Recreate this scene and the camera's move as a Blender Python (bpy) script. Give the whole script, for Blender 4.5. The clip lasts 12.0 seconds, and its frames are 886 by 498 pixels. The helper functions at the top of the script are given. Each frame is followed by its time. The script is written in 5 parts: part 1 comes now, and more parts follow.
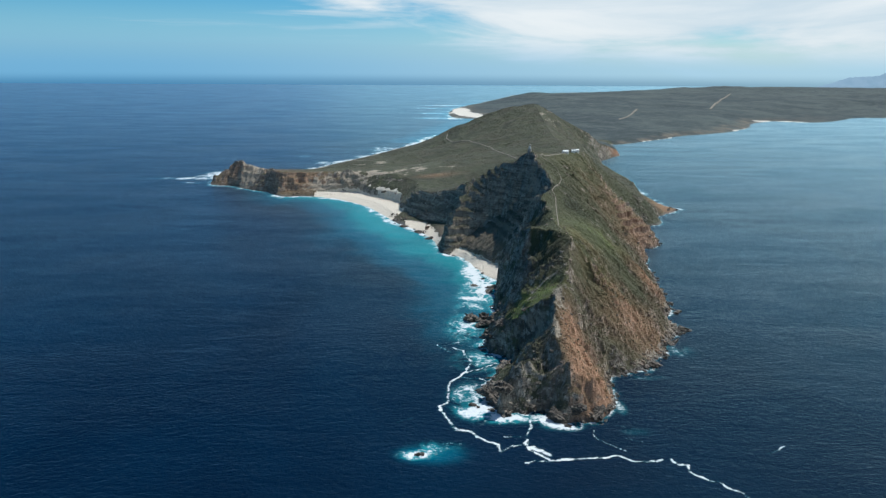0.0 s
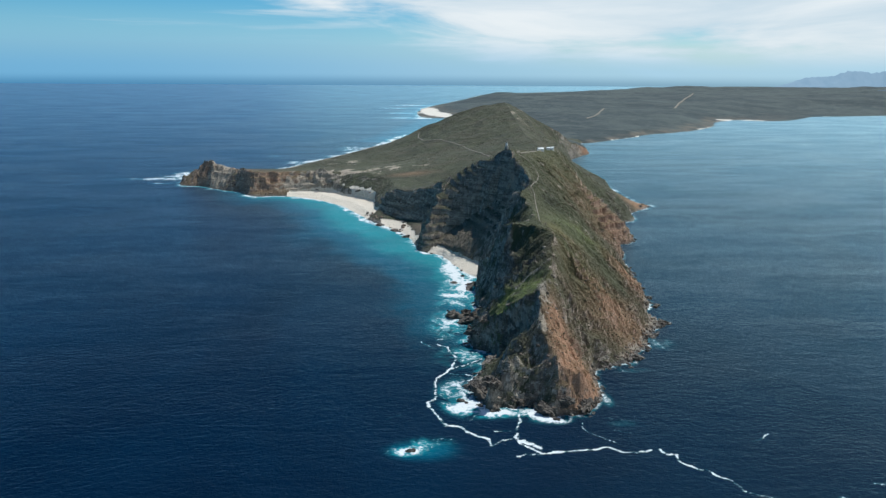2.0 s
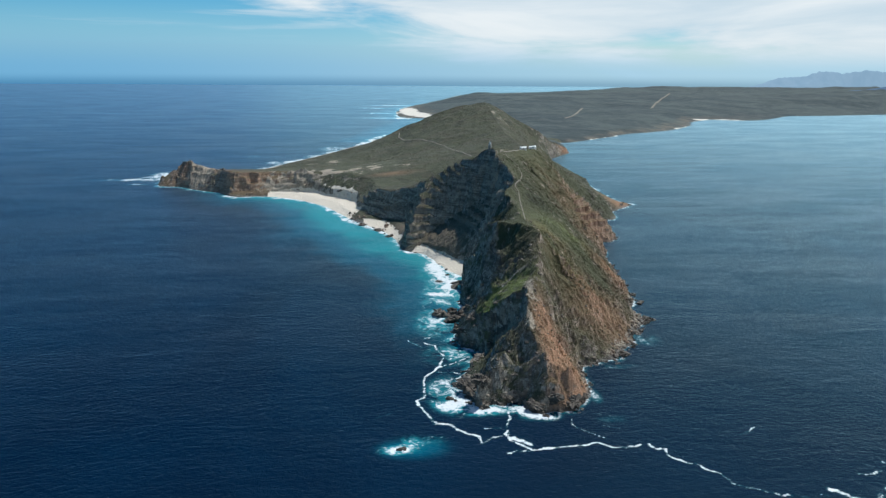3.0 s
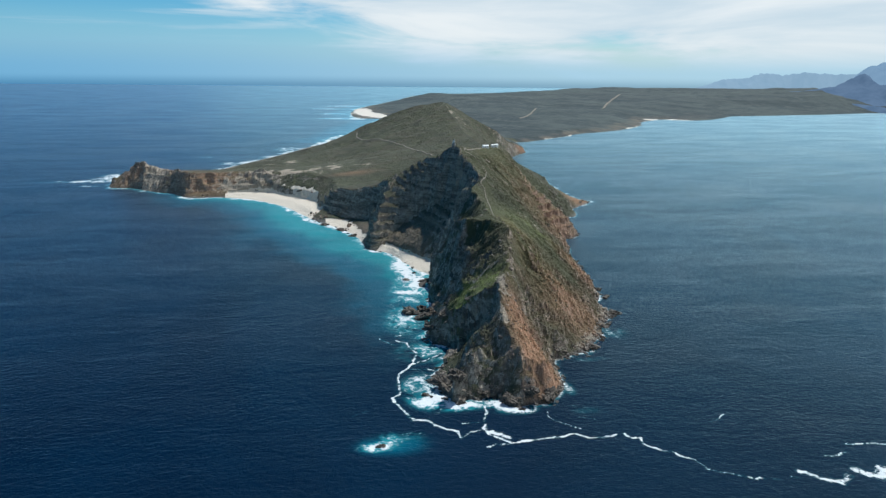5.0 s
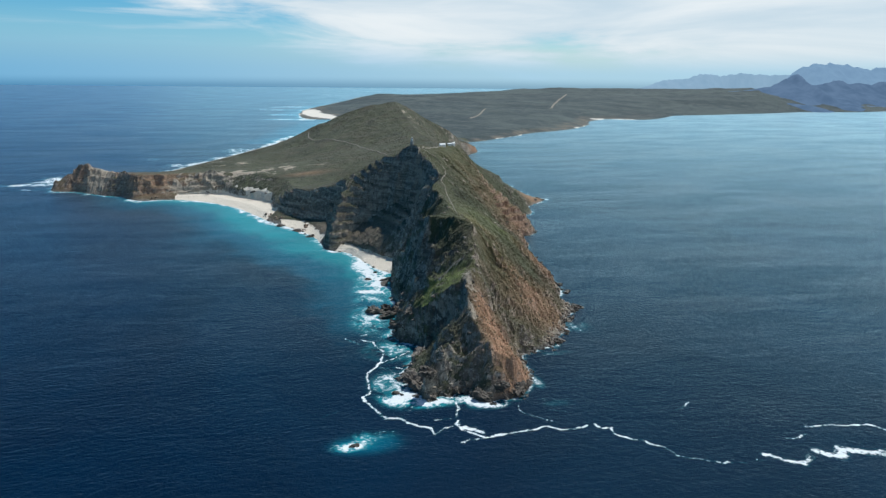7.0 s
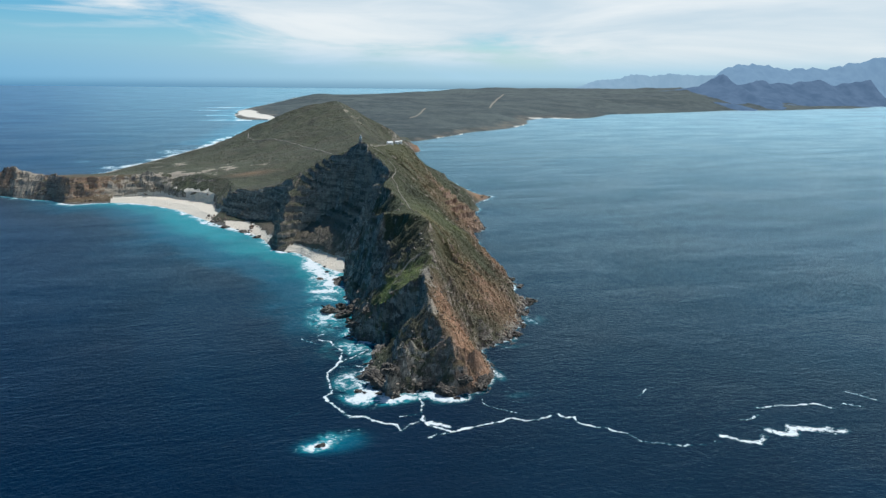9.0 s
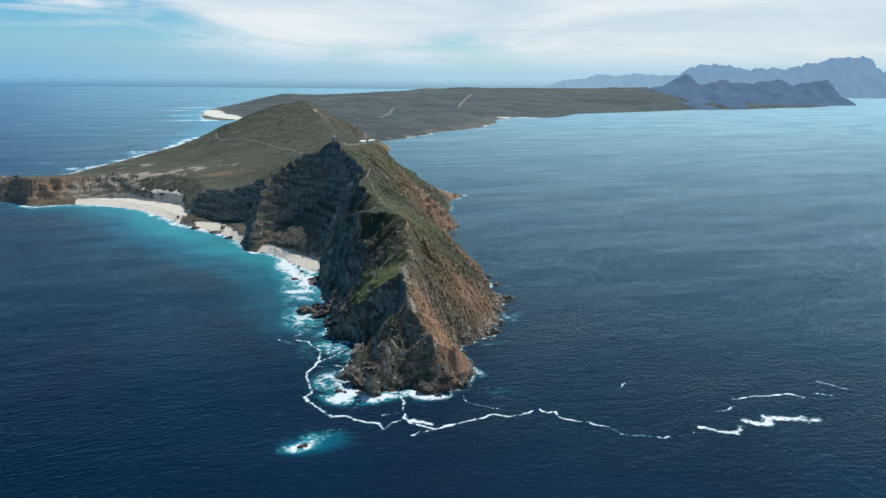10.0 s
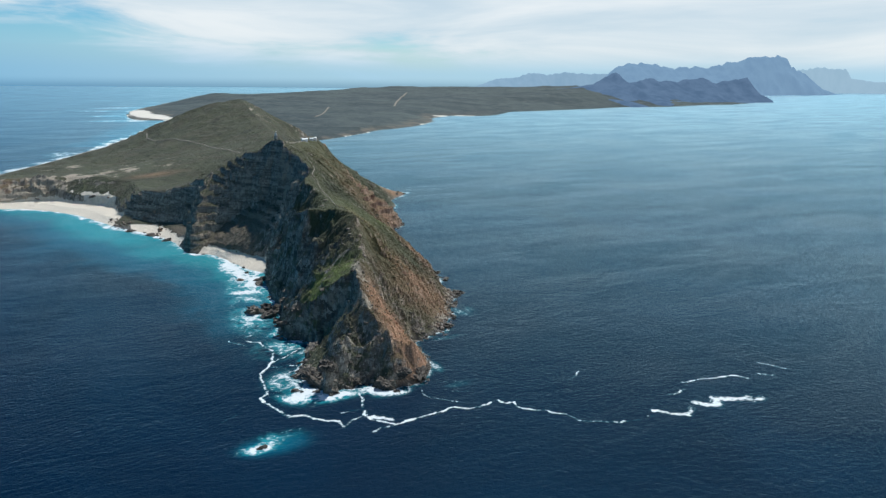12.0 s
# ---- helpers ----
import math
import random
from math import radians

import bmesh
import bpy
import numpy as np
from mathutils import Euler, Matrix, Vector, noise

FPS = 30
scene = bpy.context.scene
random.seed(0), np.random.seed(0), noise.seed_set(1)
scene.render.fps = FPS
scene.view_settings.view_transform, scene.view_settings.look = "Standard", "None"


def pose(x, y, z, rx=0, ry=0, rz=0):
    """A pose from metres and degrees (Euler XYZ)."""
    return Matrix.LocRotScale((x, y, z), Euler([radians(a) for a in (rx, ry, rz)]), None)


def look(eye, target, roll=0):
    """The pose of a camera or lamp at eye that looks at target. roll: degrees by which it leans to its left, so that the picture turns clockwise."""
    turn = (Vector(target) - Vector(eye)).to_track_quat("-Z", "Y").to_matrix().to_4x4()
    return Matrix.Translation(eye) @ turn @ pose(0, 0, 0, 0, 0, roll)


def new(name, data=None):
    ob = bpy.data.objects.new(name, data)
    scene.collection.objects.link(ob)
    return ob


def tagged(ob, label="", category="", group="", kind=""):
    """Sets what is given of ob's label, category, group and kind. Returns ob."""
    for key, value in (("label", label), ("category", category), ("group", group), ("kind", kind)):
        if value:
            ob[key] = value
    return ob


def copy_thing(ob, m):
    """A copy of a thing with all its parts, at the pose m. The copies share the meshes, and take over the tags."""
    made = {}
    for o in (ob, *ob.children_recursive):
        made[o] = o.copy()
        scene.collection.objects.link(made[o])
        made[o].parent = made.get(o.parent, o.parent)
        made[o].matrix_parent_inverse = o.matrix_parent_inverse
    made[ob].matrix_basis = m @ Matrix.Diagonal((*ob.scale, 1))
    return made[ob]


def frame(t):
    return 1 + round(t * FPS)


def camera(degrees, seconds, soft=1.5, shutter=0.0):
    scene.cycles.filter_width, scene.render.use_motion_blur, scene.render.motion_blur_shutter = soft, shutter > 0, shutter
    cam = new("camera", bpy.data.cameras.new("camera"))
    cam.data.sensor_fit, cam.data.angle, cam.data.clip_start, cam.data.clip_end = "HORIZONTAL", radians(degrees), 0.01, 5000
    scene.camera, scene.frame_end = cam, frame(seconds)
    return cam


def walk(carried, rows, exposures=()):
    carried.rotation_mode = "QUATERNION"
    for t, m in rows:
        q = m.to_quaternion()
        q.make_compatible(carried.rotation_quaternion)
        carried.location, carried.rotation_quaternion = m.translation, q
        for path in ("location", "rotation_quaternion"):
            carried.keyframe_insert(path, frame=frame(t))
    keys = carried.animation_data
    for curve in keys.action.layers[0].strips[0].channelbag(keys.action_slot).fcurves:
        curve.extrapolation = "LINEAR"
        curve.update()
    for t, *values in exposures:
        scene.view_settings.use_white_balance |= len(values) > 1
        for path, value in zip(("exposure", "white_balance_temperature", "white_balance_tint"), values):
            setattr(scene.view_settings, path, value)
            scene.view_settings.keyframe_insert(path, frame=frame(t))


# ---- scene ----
PATH = [
    (0, (0.000, 0.000, 95.000), (0.001, 193.818, 45.658), 0.290),
    (0.5, (-1.352, 0.045, 94.649), (0.711, 193.871, 45.381), 0.297),
    (1, (-2.726, 0.098, 94.297), (1.427, 193.903, 45.081), 0.306),
    (1.5, (-4.080, 0.154, 93.938), (2.484, 193.891, 44.713), 0.309),
    (2, (-5.428, 0.215, 93.585), (3.821, 193.846, 44.377), 0.312),
    (2.5, (-6.772, 0.277, 93.248), (5.361, 193.772, 44.131), 0.323),
    (3, (-8.096, 0.335, 92.886), (7.188, 193.619, 43.818), 0.330),
    (5, (-13.747, 0.722, 91.395), (14.565, 192.627, 42.706), 0.487),
    (5.5, (-15.006, 0.964, 91.070), (16.669, 192.371, 42.488), 0.505),
    (6, (-16.272, 1.231, 90.742), (18.842, 192.051, 42.220), 0.507),
    (6.5, (-17.565, 1.505, 90.415), (21.103, 191.663, 41.993), 0.492),
    (8.5, (-22.999, 2.982, 88.860), (31.774, 189.226, 40.765), 0.489),
    (9, (-24.431, 3.476, 88.462), (34.629, 188.413, 40.396), 0.495),
    (9.5, (-25.874, 3.977, 88.070), (37.400, 187.522, 40.032), 0.495),
    (10, (-27.245, 4.456, 87.700), (40.217, 186.515, 39.703), 0.484),
    (10.5, (-28.533, 4.912, 87.333), (43.033, 185.393, 39.323), 0.470),
    (11, (-29.719, 5.344, 86.982), (46.026, 184.104, 38.946), 0.447),
    (11.5, (-30.872, 5.764, 86.640), (49.078, 182.674, 38.568), 0.422),
    (12, (-32.037, 6.188, 86.316), (52.016, 181.183, 38.237), 0.398),
]
cam = camera(64.89, 12.0, soft=1.35)
walk(cam, [(t, look(eye, target, roll)) for t, eye, target, roll in PATH], exposures=[(0, 0.0, 5980, 6), (12, 0.0, 5980, 6)])

# ---- light ----
SUN_TURN, SUN_HEIGHT = radians(45), radians(62)
sun_way = Vector((math.cos(SUN_HEIGHT) * math.sin(SUN_TURN), math.cos(SUN_HEIGHT) * math.cos(SUN_TURN), math.sin(SUN_HEIGHT)))
sun = new("sun", bpy.data.lights.new("sun", "SUN"))
sun.data.energy, sun.data.angle, sun.data.color = 4.4, radians(0.55), (1.0, 0.95, 0.88)
sun.matrix_world = look(sun_way * 1000, (0, 0, 0))
scene.view_settings.exposure = 0.0


class Nodes:
    """A small hand for writing node trees: each call adds a node and returns its output."""

    def __init__(self, tree):
        self.tree = tree
        tree.nodes.clear()

    def add(self, kind, out=0, operation="", name="", **inputs):
        node = self.tree.nodes.new(kind)
        if operation:
            node.operation = operation
        if name:
            node.attribute_name = name
        for key, value in inputs.items():
            slot = int(key[1:]) if key[0] == "i" and key[1:].isdigit() else key.replace("_", " ")
            self.put(node.inputs[slot], value)
        return node.outputs[out] if len(node.outputs) else node

    def put(self, socket, value):
        if isinstance(value, bpy.types.NodeSocket):
            self.tree.links.new(value, socket)
        elif isinstance(value, tuple) and len(value) == 3 and socket.type == "RGBA":
            socket.default_value = (*value, 1)
        else:
            socket.default_value = value

    def math(self, op, a, b=0.0, c=0.0):
        return self.add("ShaderNodeMath", operation=op, i0=a, i1=b, i2=c)

    def ramp(self, x, a, b, c=0.0, d=1.0):
        """Smooth step of x from a..b to c..d."""
        out = self.add("ShaderNodeMapRange", Value=x, From_Min=a, From_Max=b, To_Min=c, To_Max=d)
        out.node.interpolation_type = "SMOOTHSTEP"
        return out

    def mix(self, f, a, b):
        node = self.tree.nodes.new("ShaderNodeMix")
        node.data_type = "RGBA"
        self.put(node.inputs[0], f), self.put(node.inputs[6], a), self.put(node.inputs[7], b)
        return node.outputs[2]

    def noise(self, at, scale, detail=4.0, rough=0.55, warp=0.0):
        return self.add("ShaderNodeTexNoise", Vector=at, Scale=scale, Detail=detail, Roughness=rough, Distortion=warp)

    def scaled(self, at, x, y, z):
        return self.add("ShaderNodeMapping", Vector=at, Scale=(x, y, z))

    def attribute(self, name):
        return self.add("ShaderNodeAttribute", out=2, name=name)


world = bpy.data.worlds.new("sky")
scene.world = world
world.use_nodes = True
n = Nodes(world.node_tree)
way = n.add("ShaderNodeTexCoord")
parts = n.tree.nodes.new("ShaderNodeSeparateXYZ")
n.put(parts.inputs[0], way)
sx, sy, sz = parts.outputs
flat = n.math("SQRT", n.math("ADD", n.math("MULTIPLY", sx, sx), n.math("ADD", n.math("MULTIPLY", sy, sy), 1e-4)))
side = n.math("DIVIDE", sx, flat)
clear = n.add("ShaderNodeTexSky")
air_model = clear.node
air_model.sky_type, air_model.sun_disc, air_model.sun_elevation, air_model.sun_rotation = "NISHITA", False, SUN_HEIGHT, SUN_TURN
air_model.altitude, air_model.air_density, air_model.dust_density, air_model.ozone_density = 1500.0, 1.0, 0.3, 4.0
low_blue = n.add("ShaderNodeHueSaturation", Color=clear, Hue=0.487, Saturation=1.5, Value=0.088)
high_blue = n.add("ShaderNodeHueSaturation", Color=clear, Hue=0.493, Saturation=1.45, Value=0.085)
clear = n.mix(n.ramp(sz, 0.14, 0.4), low_blue, high_blue)
# Thin high cloud: streaks that thicken towards the east.
sheet = n.add("ShaderNodeCombineXYZ", X=n.math("MULTIPLY", side, 2.2), Y=n.math("MULTIPLY", sy, 0.6), Z=n.math("MULTIPLY", sz, 13.0))
streaks = n.noise(sheet, 1.7, 7.0, 0.55, 0.5)
large = n.noise(n.scaled(sheet, 0.55, 0.55, 0.5), 1.3, 3.0, 0.5)
lean = n.math("ADD", side, n.math("MULTIPLY", n.math("MINIMUM", sz, 0.12), 1.6))
bank = n.ramp(lean, -0.34, 0.50, -0.30, 0.50)
amount = n.math("SUBTRACT", n.math("ADD", n.math("ADD", n.math("MULTIPLY", streaks, 1.25), n.math("MULTIPLY", large, 0.75)), n.math("SUBTRACT", bank, 0.30)), n.ramp(sz, 0.02, 0.09, 0.24, 0.0))
veil = n.math("MULTIPLY", n.ramp(n.noise(n.scaled(sheet, 0.8, 0.8, 2.2), 1.9, 6.0, 0.55, 0.3), 0.50, 0.70, 0.0, 0.55), n.math("MULTIPLY", n.ramp(sz, 0.03, 0.07), n.ramp(sz, 0.10, 0.22, 1.0, 0.0)))
cover = n.math("MULTIPLY", n.math("MAXIMUM", n.ramp(amount, 0.64, 0.96), veil), n.ramp(sz, 0.3, 0.75, 1.0, 0.08))
cloud = n.mix(n.ramp(streaks, 0.3, 0.75), (0.64, 0.71, 0.75), (0.93, 0.90, 0.865))
cloud = n.mix(n.ramp(sz, 0.12, 0.4), cloud, (1.2, 1.17, 1.12))
above = n.mix(n.math("MULTIPLY", cover, 0.93), clear, cloud)
# Pale air low down, and the far sea's own air below the horizon.
air = n.mix(n.ramp(side, -0.5, 0.5), (0.14, 0.41, 0.66), (0.42, 0.63, 0.75))
low = n.ramp(sz, 0.0, n.ramp(side, -0.2, 0.4, 0.085, 0.038), 0.88, 0.0)
sky_colour = n.mix(low, above, air)
sea_air = n.mix(n.ramp(side, -0.5, 0.6), (0.085, 0.245, 0.42), (0.27, 0.42, 0.51))
sky_colour = n.mix(n.ramp(sz, -0.019, -0.001, 1.0, 0.0), sky_colour, sea_air)
n.add("ShaderNodeOutputWorld", Surface=n.add("ShaderNodeBackground", Color=sky_colour, Strength=1.0))


# ---- materials ----
def material(name):
    m = bpy.data.materials.new(name)
    m.use_nodes = True
    return m, Nodes(m.node_tree)


def finish(n, colour, rough=0.9, bump=None, strength=0.5, distance=0.1, **more):
    if bump is not None:
        more["Normal"] = n.add("ShaderNodeBump", Strength=strength, Distance=distance, Height=bump)
    n.add("ShaderNodeOutputMaterial", Surface=n.add("ShaderNodeBsdfPrincipled", Base_Color=colour, Roughness=rough, **more))


def plain_material(name, colour, rough=0.7, wear=0.2, scale=3.0):
    m, n = material(name)
    at = n.add("ShaderNodeTexCoord", out=3)
    f = n.noise(at, scale, 5.0, 0.6)
    dark = tuple(c * (1 - wear) for c in colour)
    light = tuple(min(1, c * (1 + 0.5 * wear)) for c in colour)
    finish(n, n.mix(n.ramp(f, 0.3, 0.7), dark, light), rough, f, 0.3, 0.05)
    return m


def land_material():
    m, n = material("land")
    at = n.add("ShaderNodeNewGeometry", out=0)
    nz = n.tree.nodes.new("ShaderNodeSeparateXYZ")
    n.put(nz.inputs[0], n.add("ShaderNodeNewGeometry", out=1))
    up = nz.outputs[2]
    broad, mid, grain = n.noise(at, 0.045, 5.0, 0.55, 0.4), n.noise(at, 0.32, 6.0, 0.62, 0.3), n.noise(at, 2.2, 5.0, 0.7)
    bent = n.add("ShaderNodeVectorMath", operation="ADD", i0=at, i1=n.add("ShaderNodeVectorMath", operation="SCALE", i0=n.add("ShaderNodeTexNoise", out=1, Vector=at, Scale=0.5, Detail=3.0), Scale=1.6))
    strata = n.noise(n.scaled(at, 0.06, 0.06, 0.55), 1.0, 6.0, 0.65, 0.4)
    rock = n.mix(n.ramp(strata, 0.35, 0.65), (0.115, 0.098, 0.078), (0.36, 0.305, 0.235))
    rock = n.mix(n.ramp(mid, 0.5, 0.72), rock, (0.45, 0.385, 0.30))
    beds = n.noise(n.scaled(at, 0.018, 0.018, 0.42), 1.0, 5.0, 0.68, 0.4)
    layered = n.ramp(n.attribute("cliff"), 0.1, 0.6, 0.2, 1.0)
    rock = n.mix(n.math("MULTIPLY", layered, n.ramp(beds, 0.32, 0.45, 0.75, 0.0)), rock, (0.058, 0.050, 0.042))
    blocks = n.add("ShaderNodeTexVoronoi", out=1, Vector=n.scaled(bent, 1.0, 1.0, 0.7), Scale=0.62)
    large_blocks = n.add("ShaderNodeTexVoronoi", out=1, Vector=n.scaled(bent, 1.0, 1.0, 0.8), Scale=0.2)
    tone = n.math("ADD", n.math("MULTIPLY", blocks, 0.6), n.math("MULTIPLY", large_blocks, 0.4))
    jumbled = n.ramp(n.attribute("cliff"), 0.1, 0.6, 1.0, 0.25)
    rock = n.mix(n.math("MULTIPLY", jumbled, n.ramp(tone, 0.30, 0.46, 0.75, 0.0)), rock, (0.075, 0.060, 0.048))
    rock = n.mix(n.math("MULTIPLY", jumbled, n.ramp(tone, 0.55, 0.72, 0.0, 0.75)), rock, (0.47, 0.415, 0.335))
    lichen = n.noise(bent, 1.3, 4.0, 0.7)
    rock = n.mix(n.math("MULTIPLY", jumbled, n.ramp(lichen, 0.58, 0.70, 0.0, 0.8)), rock, (0.52, 0.48, 0.42))
    cracks = n.math("ABSOLUTE", n.math("SUBTRACT", n.noise(n.scaled(at, 1.0, 1.0, 0.5), 0.30, 6.0, 0.68, 0.7), 0.5))
    rock = n.mix(n.ramp(cracks, 0.0, 0.05, 0.6, 0.0), rock, (0.048, 0.041, 0.034))
    moss = n.noise(at, 0.16, 5.0, 0.65, 0.6)
    rock = n.mix(n.math("MULTIPLY", n.ramp(moss, 0.52, 0.62, 0.0, 0.7), n.ramp(n.attribute("cliff"), 0.1, 0.6, 1.0, 0.1)), rock, n.mix(grain, (0.055, 0.056, 0.024), (0.135, 0.125, 0.055)))
    rock = n.mix(n.math("MULTIPLY", n.ramp(beds, 0.55, 0.68), n.ramp(mid, 0.35, 0.6, 0.1, 0.7)), rock, (0.36, 0.32, 0.26))
    rust = n.math("MULTIPLY", n.attribute("ochre"), n.ramp(n.math("ADD", mid, n.math("MULTIPLY", broad, 0.6)), 0.50, 0.72))
    rock = n.mix(rust, rock, n.mix(grain, (0.25, 0.12, 0.062), (0.52, 0.31, 0.19)))
    rock = n.mix(n.ramp(grain, 0.25, 0.48, 0.3, 0.0), rock, (0.05, 0.046, 0.042))
    scrub = n.mix(n.ramp(grain, 0.3, 0.7), (0.026, 0.031, 0.016), (0.066, 0.072, 0.038))
    scrub = n.mix(n.ramp(broad, 0.42, 0.62), scrub, n.mix(grain, (0.038, 0.037, 0.021), (0.078, 0.073, 0.043)))
    tufts = n.noise(at, 0.14, 5.0, 0.6, 0.5)
    scrub = n.mix(n.ramp(tufts, 0.50, 0.60, 0.0, 0.8), scrub, n.mix(grain, (0.036, 0.044, 0.020), (0.080, 0.086, 0.041)))
    heather = n.noise(n.scaled(at, 1.0, 0.7, 1.0), 0.075, 6.0, 0.68, 0.5)
    scrub = n.mix(n.ramp(heather, 0.52, 0.64, 0.0, 0.75), scrub, n.mix(grain, (0.014, 0.017, 0.009), (0.038, 0.040, 0.022)))
    scrub = n.mix(n.math("MULTIPLY", n.attribute("meadow"), n.ramp(mid, 0.3, 0.55)), scrub, n.mix(grain, (0.055, 0.080, 0.014), (0.14, 0.17, 0.035)))
    scrub = n.mix(n.math("MULTIPLY", rust, 0.75), scrub, n.mix(grain, (0.20, 0.095, 0.045), (0.36, 0.21, 0.12)))
    turned = n.add("ShaderNodeMapping", Vector=at, Rotation=(0.0, 0.0, 0.35), Scale=(0.05, 0.22, 0.12))
    bands = n.noise(turned, 1.0, 5.0, 0.6, 0.6)
    scrub = n.mix(n.math("MULTIPLY", n.ramp(bands, 0.56, 0.66), n.ramp(up, 0.90, 0.72)), scrub, rock)
    scrub = n.mix(n.math("MULTIPLY", n.attribute("veg"), n.ramp(tufts, 0.40, 0.56, 0.25, 0.85)), scrub, n.mix(grain, (0.030, 0.036, 0.013), (0.070, 0.073, 0.028)))
    up = n.math("ADD", up, n.math("ADD", n.math("MULTIPLY", n.attribute("meadow"), 0.22), n.math("MULTIPLY", n.attribute("veg"), 0.30)))
    cover = n.math("SUBTRACT", n.math("ADD", up, n.math("MULTIPLY", n.math("SUBTRACT", mid, 0.5), 0.55)), n.math("MULTIPLY", n.attribute("cliff"), 0.22))
    colour = n.mix(n.ramp(cover, 0.36, 0.54), rock, scrub)
    colour = n.mix(n.math("MULTIPLY", n.attribute("scree"), n.ramp(mid, 0.25, 0.5, 0.55, 1.0)), colour, n.mix(grain, (0.090, 0.072, 0.050), (0.175, 0.140, 0.098)))
    bare = n.ramp(n.math("ADD", n.attribute("bare"), n.math("MULTIPLY", n.math("SUBTRACT", mid, 0.5), 1.6)), 0.45, 0.7)
    colour = n.mix(bare, colour, n.mix(grain, (0.19, 0.155, 0.115), (0.40, 0.345, 0.265)))
    sand = n.ramp(n.math("ADD", n.attribute("sand"), n.math("MULTIPLY", n.math("SUBTRACT", mid, 0.5), 0.5)), 0.42, 0.58)
    colour = n.mix(sand, colour, n.mix(grain, (0.54, 0.47, 0.37), (0.72, 0.65, 0.54)))
    wet = n.attribute("wet")
    colour = n.mix(n.math("MULTIPLY", wet, 0.75), colour, (0.05, 0.045, 0.04))
    bump = n.math("ADD", n.math("ADD", n.math("ADD", mid, n.math("MULTIPLY", n.math("MULTIPLY", tone, jumbled), n.ramp(cover, 0.40, 0.58, 1.1, 0.0))), n.math("MULTIPLY", beds, 0.8)), n.math("MULTIPLY", grain, 0.5))
    finish(n, colour, n.mix(wet, (0.95,) * 3, (0.45,) * 3), bump, 0.9, 0.9)
    return m


def far_land_material():
    m, n = material("far_land")
    at = n.add("ShaderNodeNewGeometry", out=0)
    broad, mid = n.noise(at, 0.006, 7.0, 0.62, 0.6), n.noise(at, 0.04, 7.0, 0.68)
    # Heath tones pushed to blue-grey: the haze of distance is painted into the colour.
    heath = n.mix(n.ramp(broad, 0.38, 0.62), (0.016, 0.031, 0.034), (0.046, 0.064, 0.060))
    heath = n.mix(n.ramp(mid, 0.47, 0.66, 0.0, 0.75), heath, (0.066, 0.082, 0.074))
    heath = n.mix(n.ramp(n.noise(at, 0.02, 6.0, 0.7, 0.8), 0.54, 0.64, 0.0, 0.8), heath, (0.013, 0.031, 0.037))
    heath = n.mix(n.math("MULTIPLY", n.attribute("coast"), n.ramp(mid, 0.40, 0.65, 0.1, 0.75)), heath, (0.15, 0.12, 0.085))
    sand = n.attribute("sand")
    colour = n.mix(n.ramp(n.math("ADD", sand, n.math("MULTIPLY", n.math("SUBTRACT", mid, 0.5), 1.3)), 0.42, 0.6), heath, (0.62, 0.58, 0.50))
    finish(n, colour, 0.95, mid, 0.6, 7.0)
    return m


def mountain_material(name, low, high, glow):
    """Mountains a day's walk away, their blue haze painted in as colour and glow."""
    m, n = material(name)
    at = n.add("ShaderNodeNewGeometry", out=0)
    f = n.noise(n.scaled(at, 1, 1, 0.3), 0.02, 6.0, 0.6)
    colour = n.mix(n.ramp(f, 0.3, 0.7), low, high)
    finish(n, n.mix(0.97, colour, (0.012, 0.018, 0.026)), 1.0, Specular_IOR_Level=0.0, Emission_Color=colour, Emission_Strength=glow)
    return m


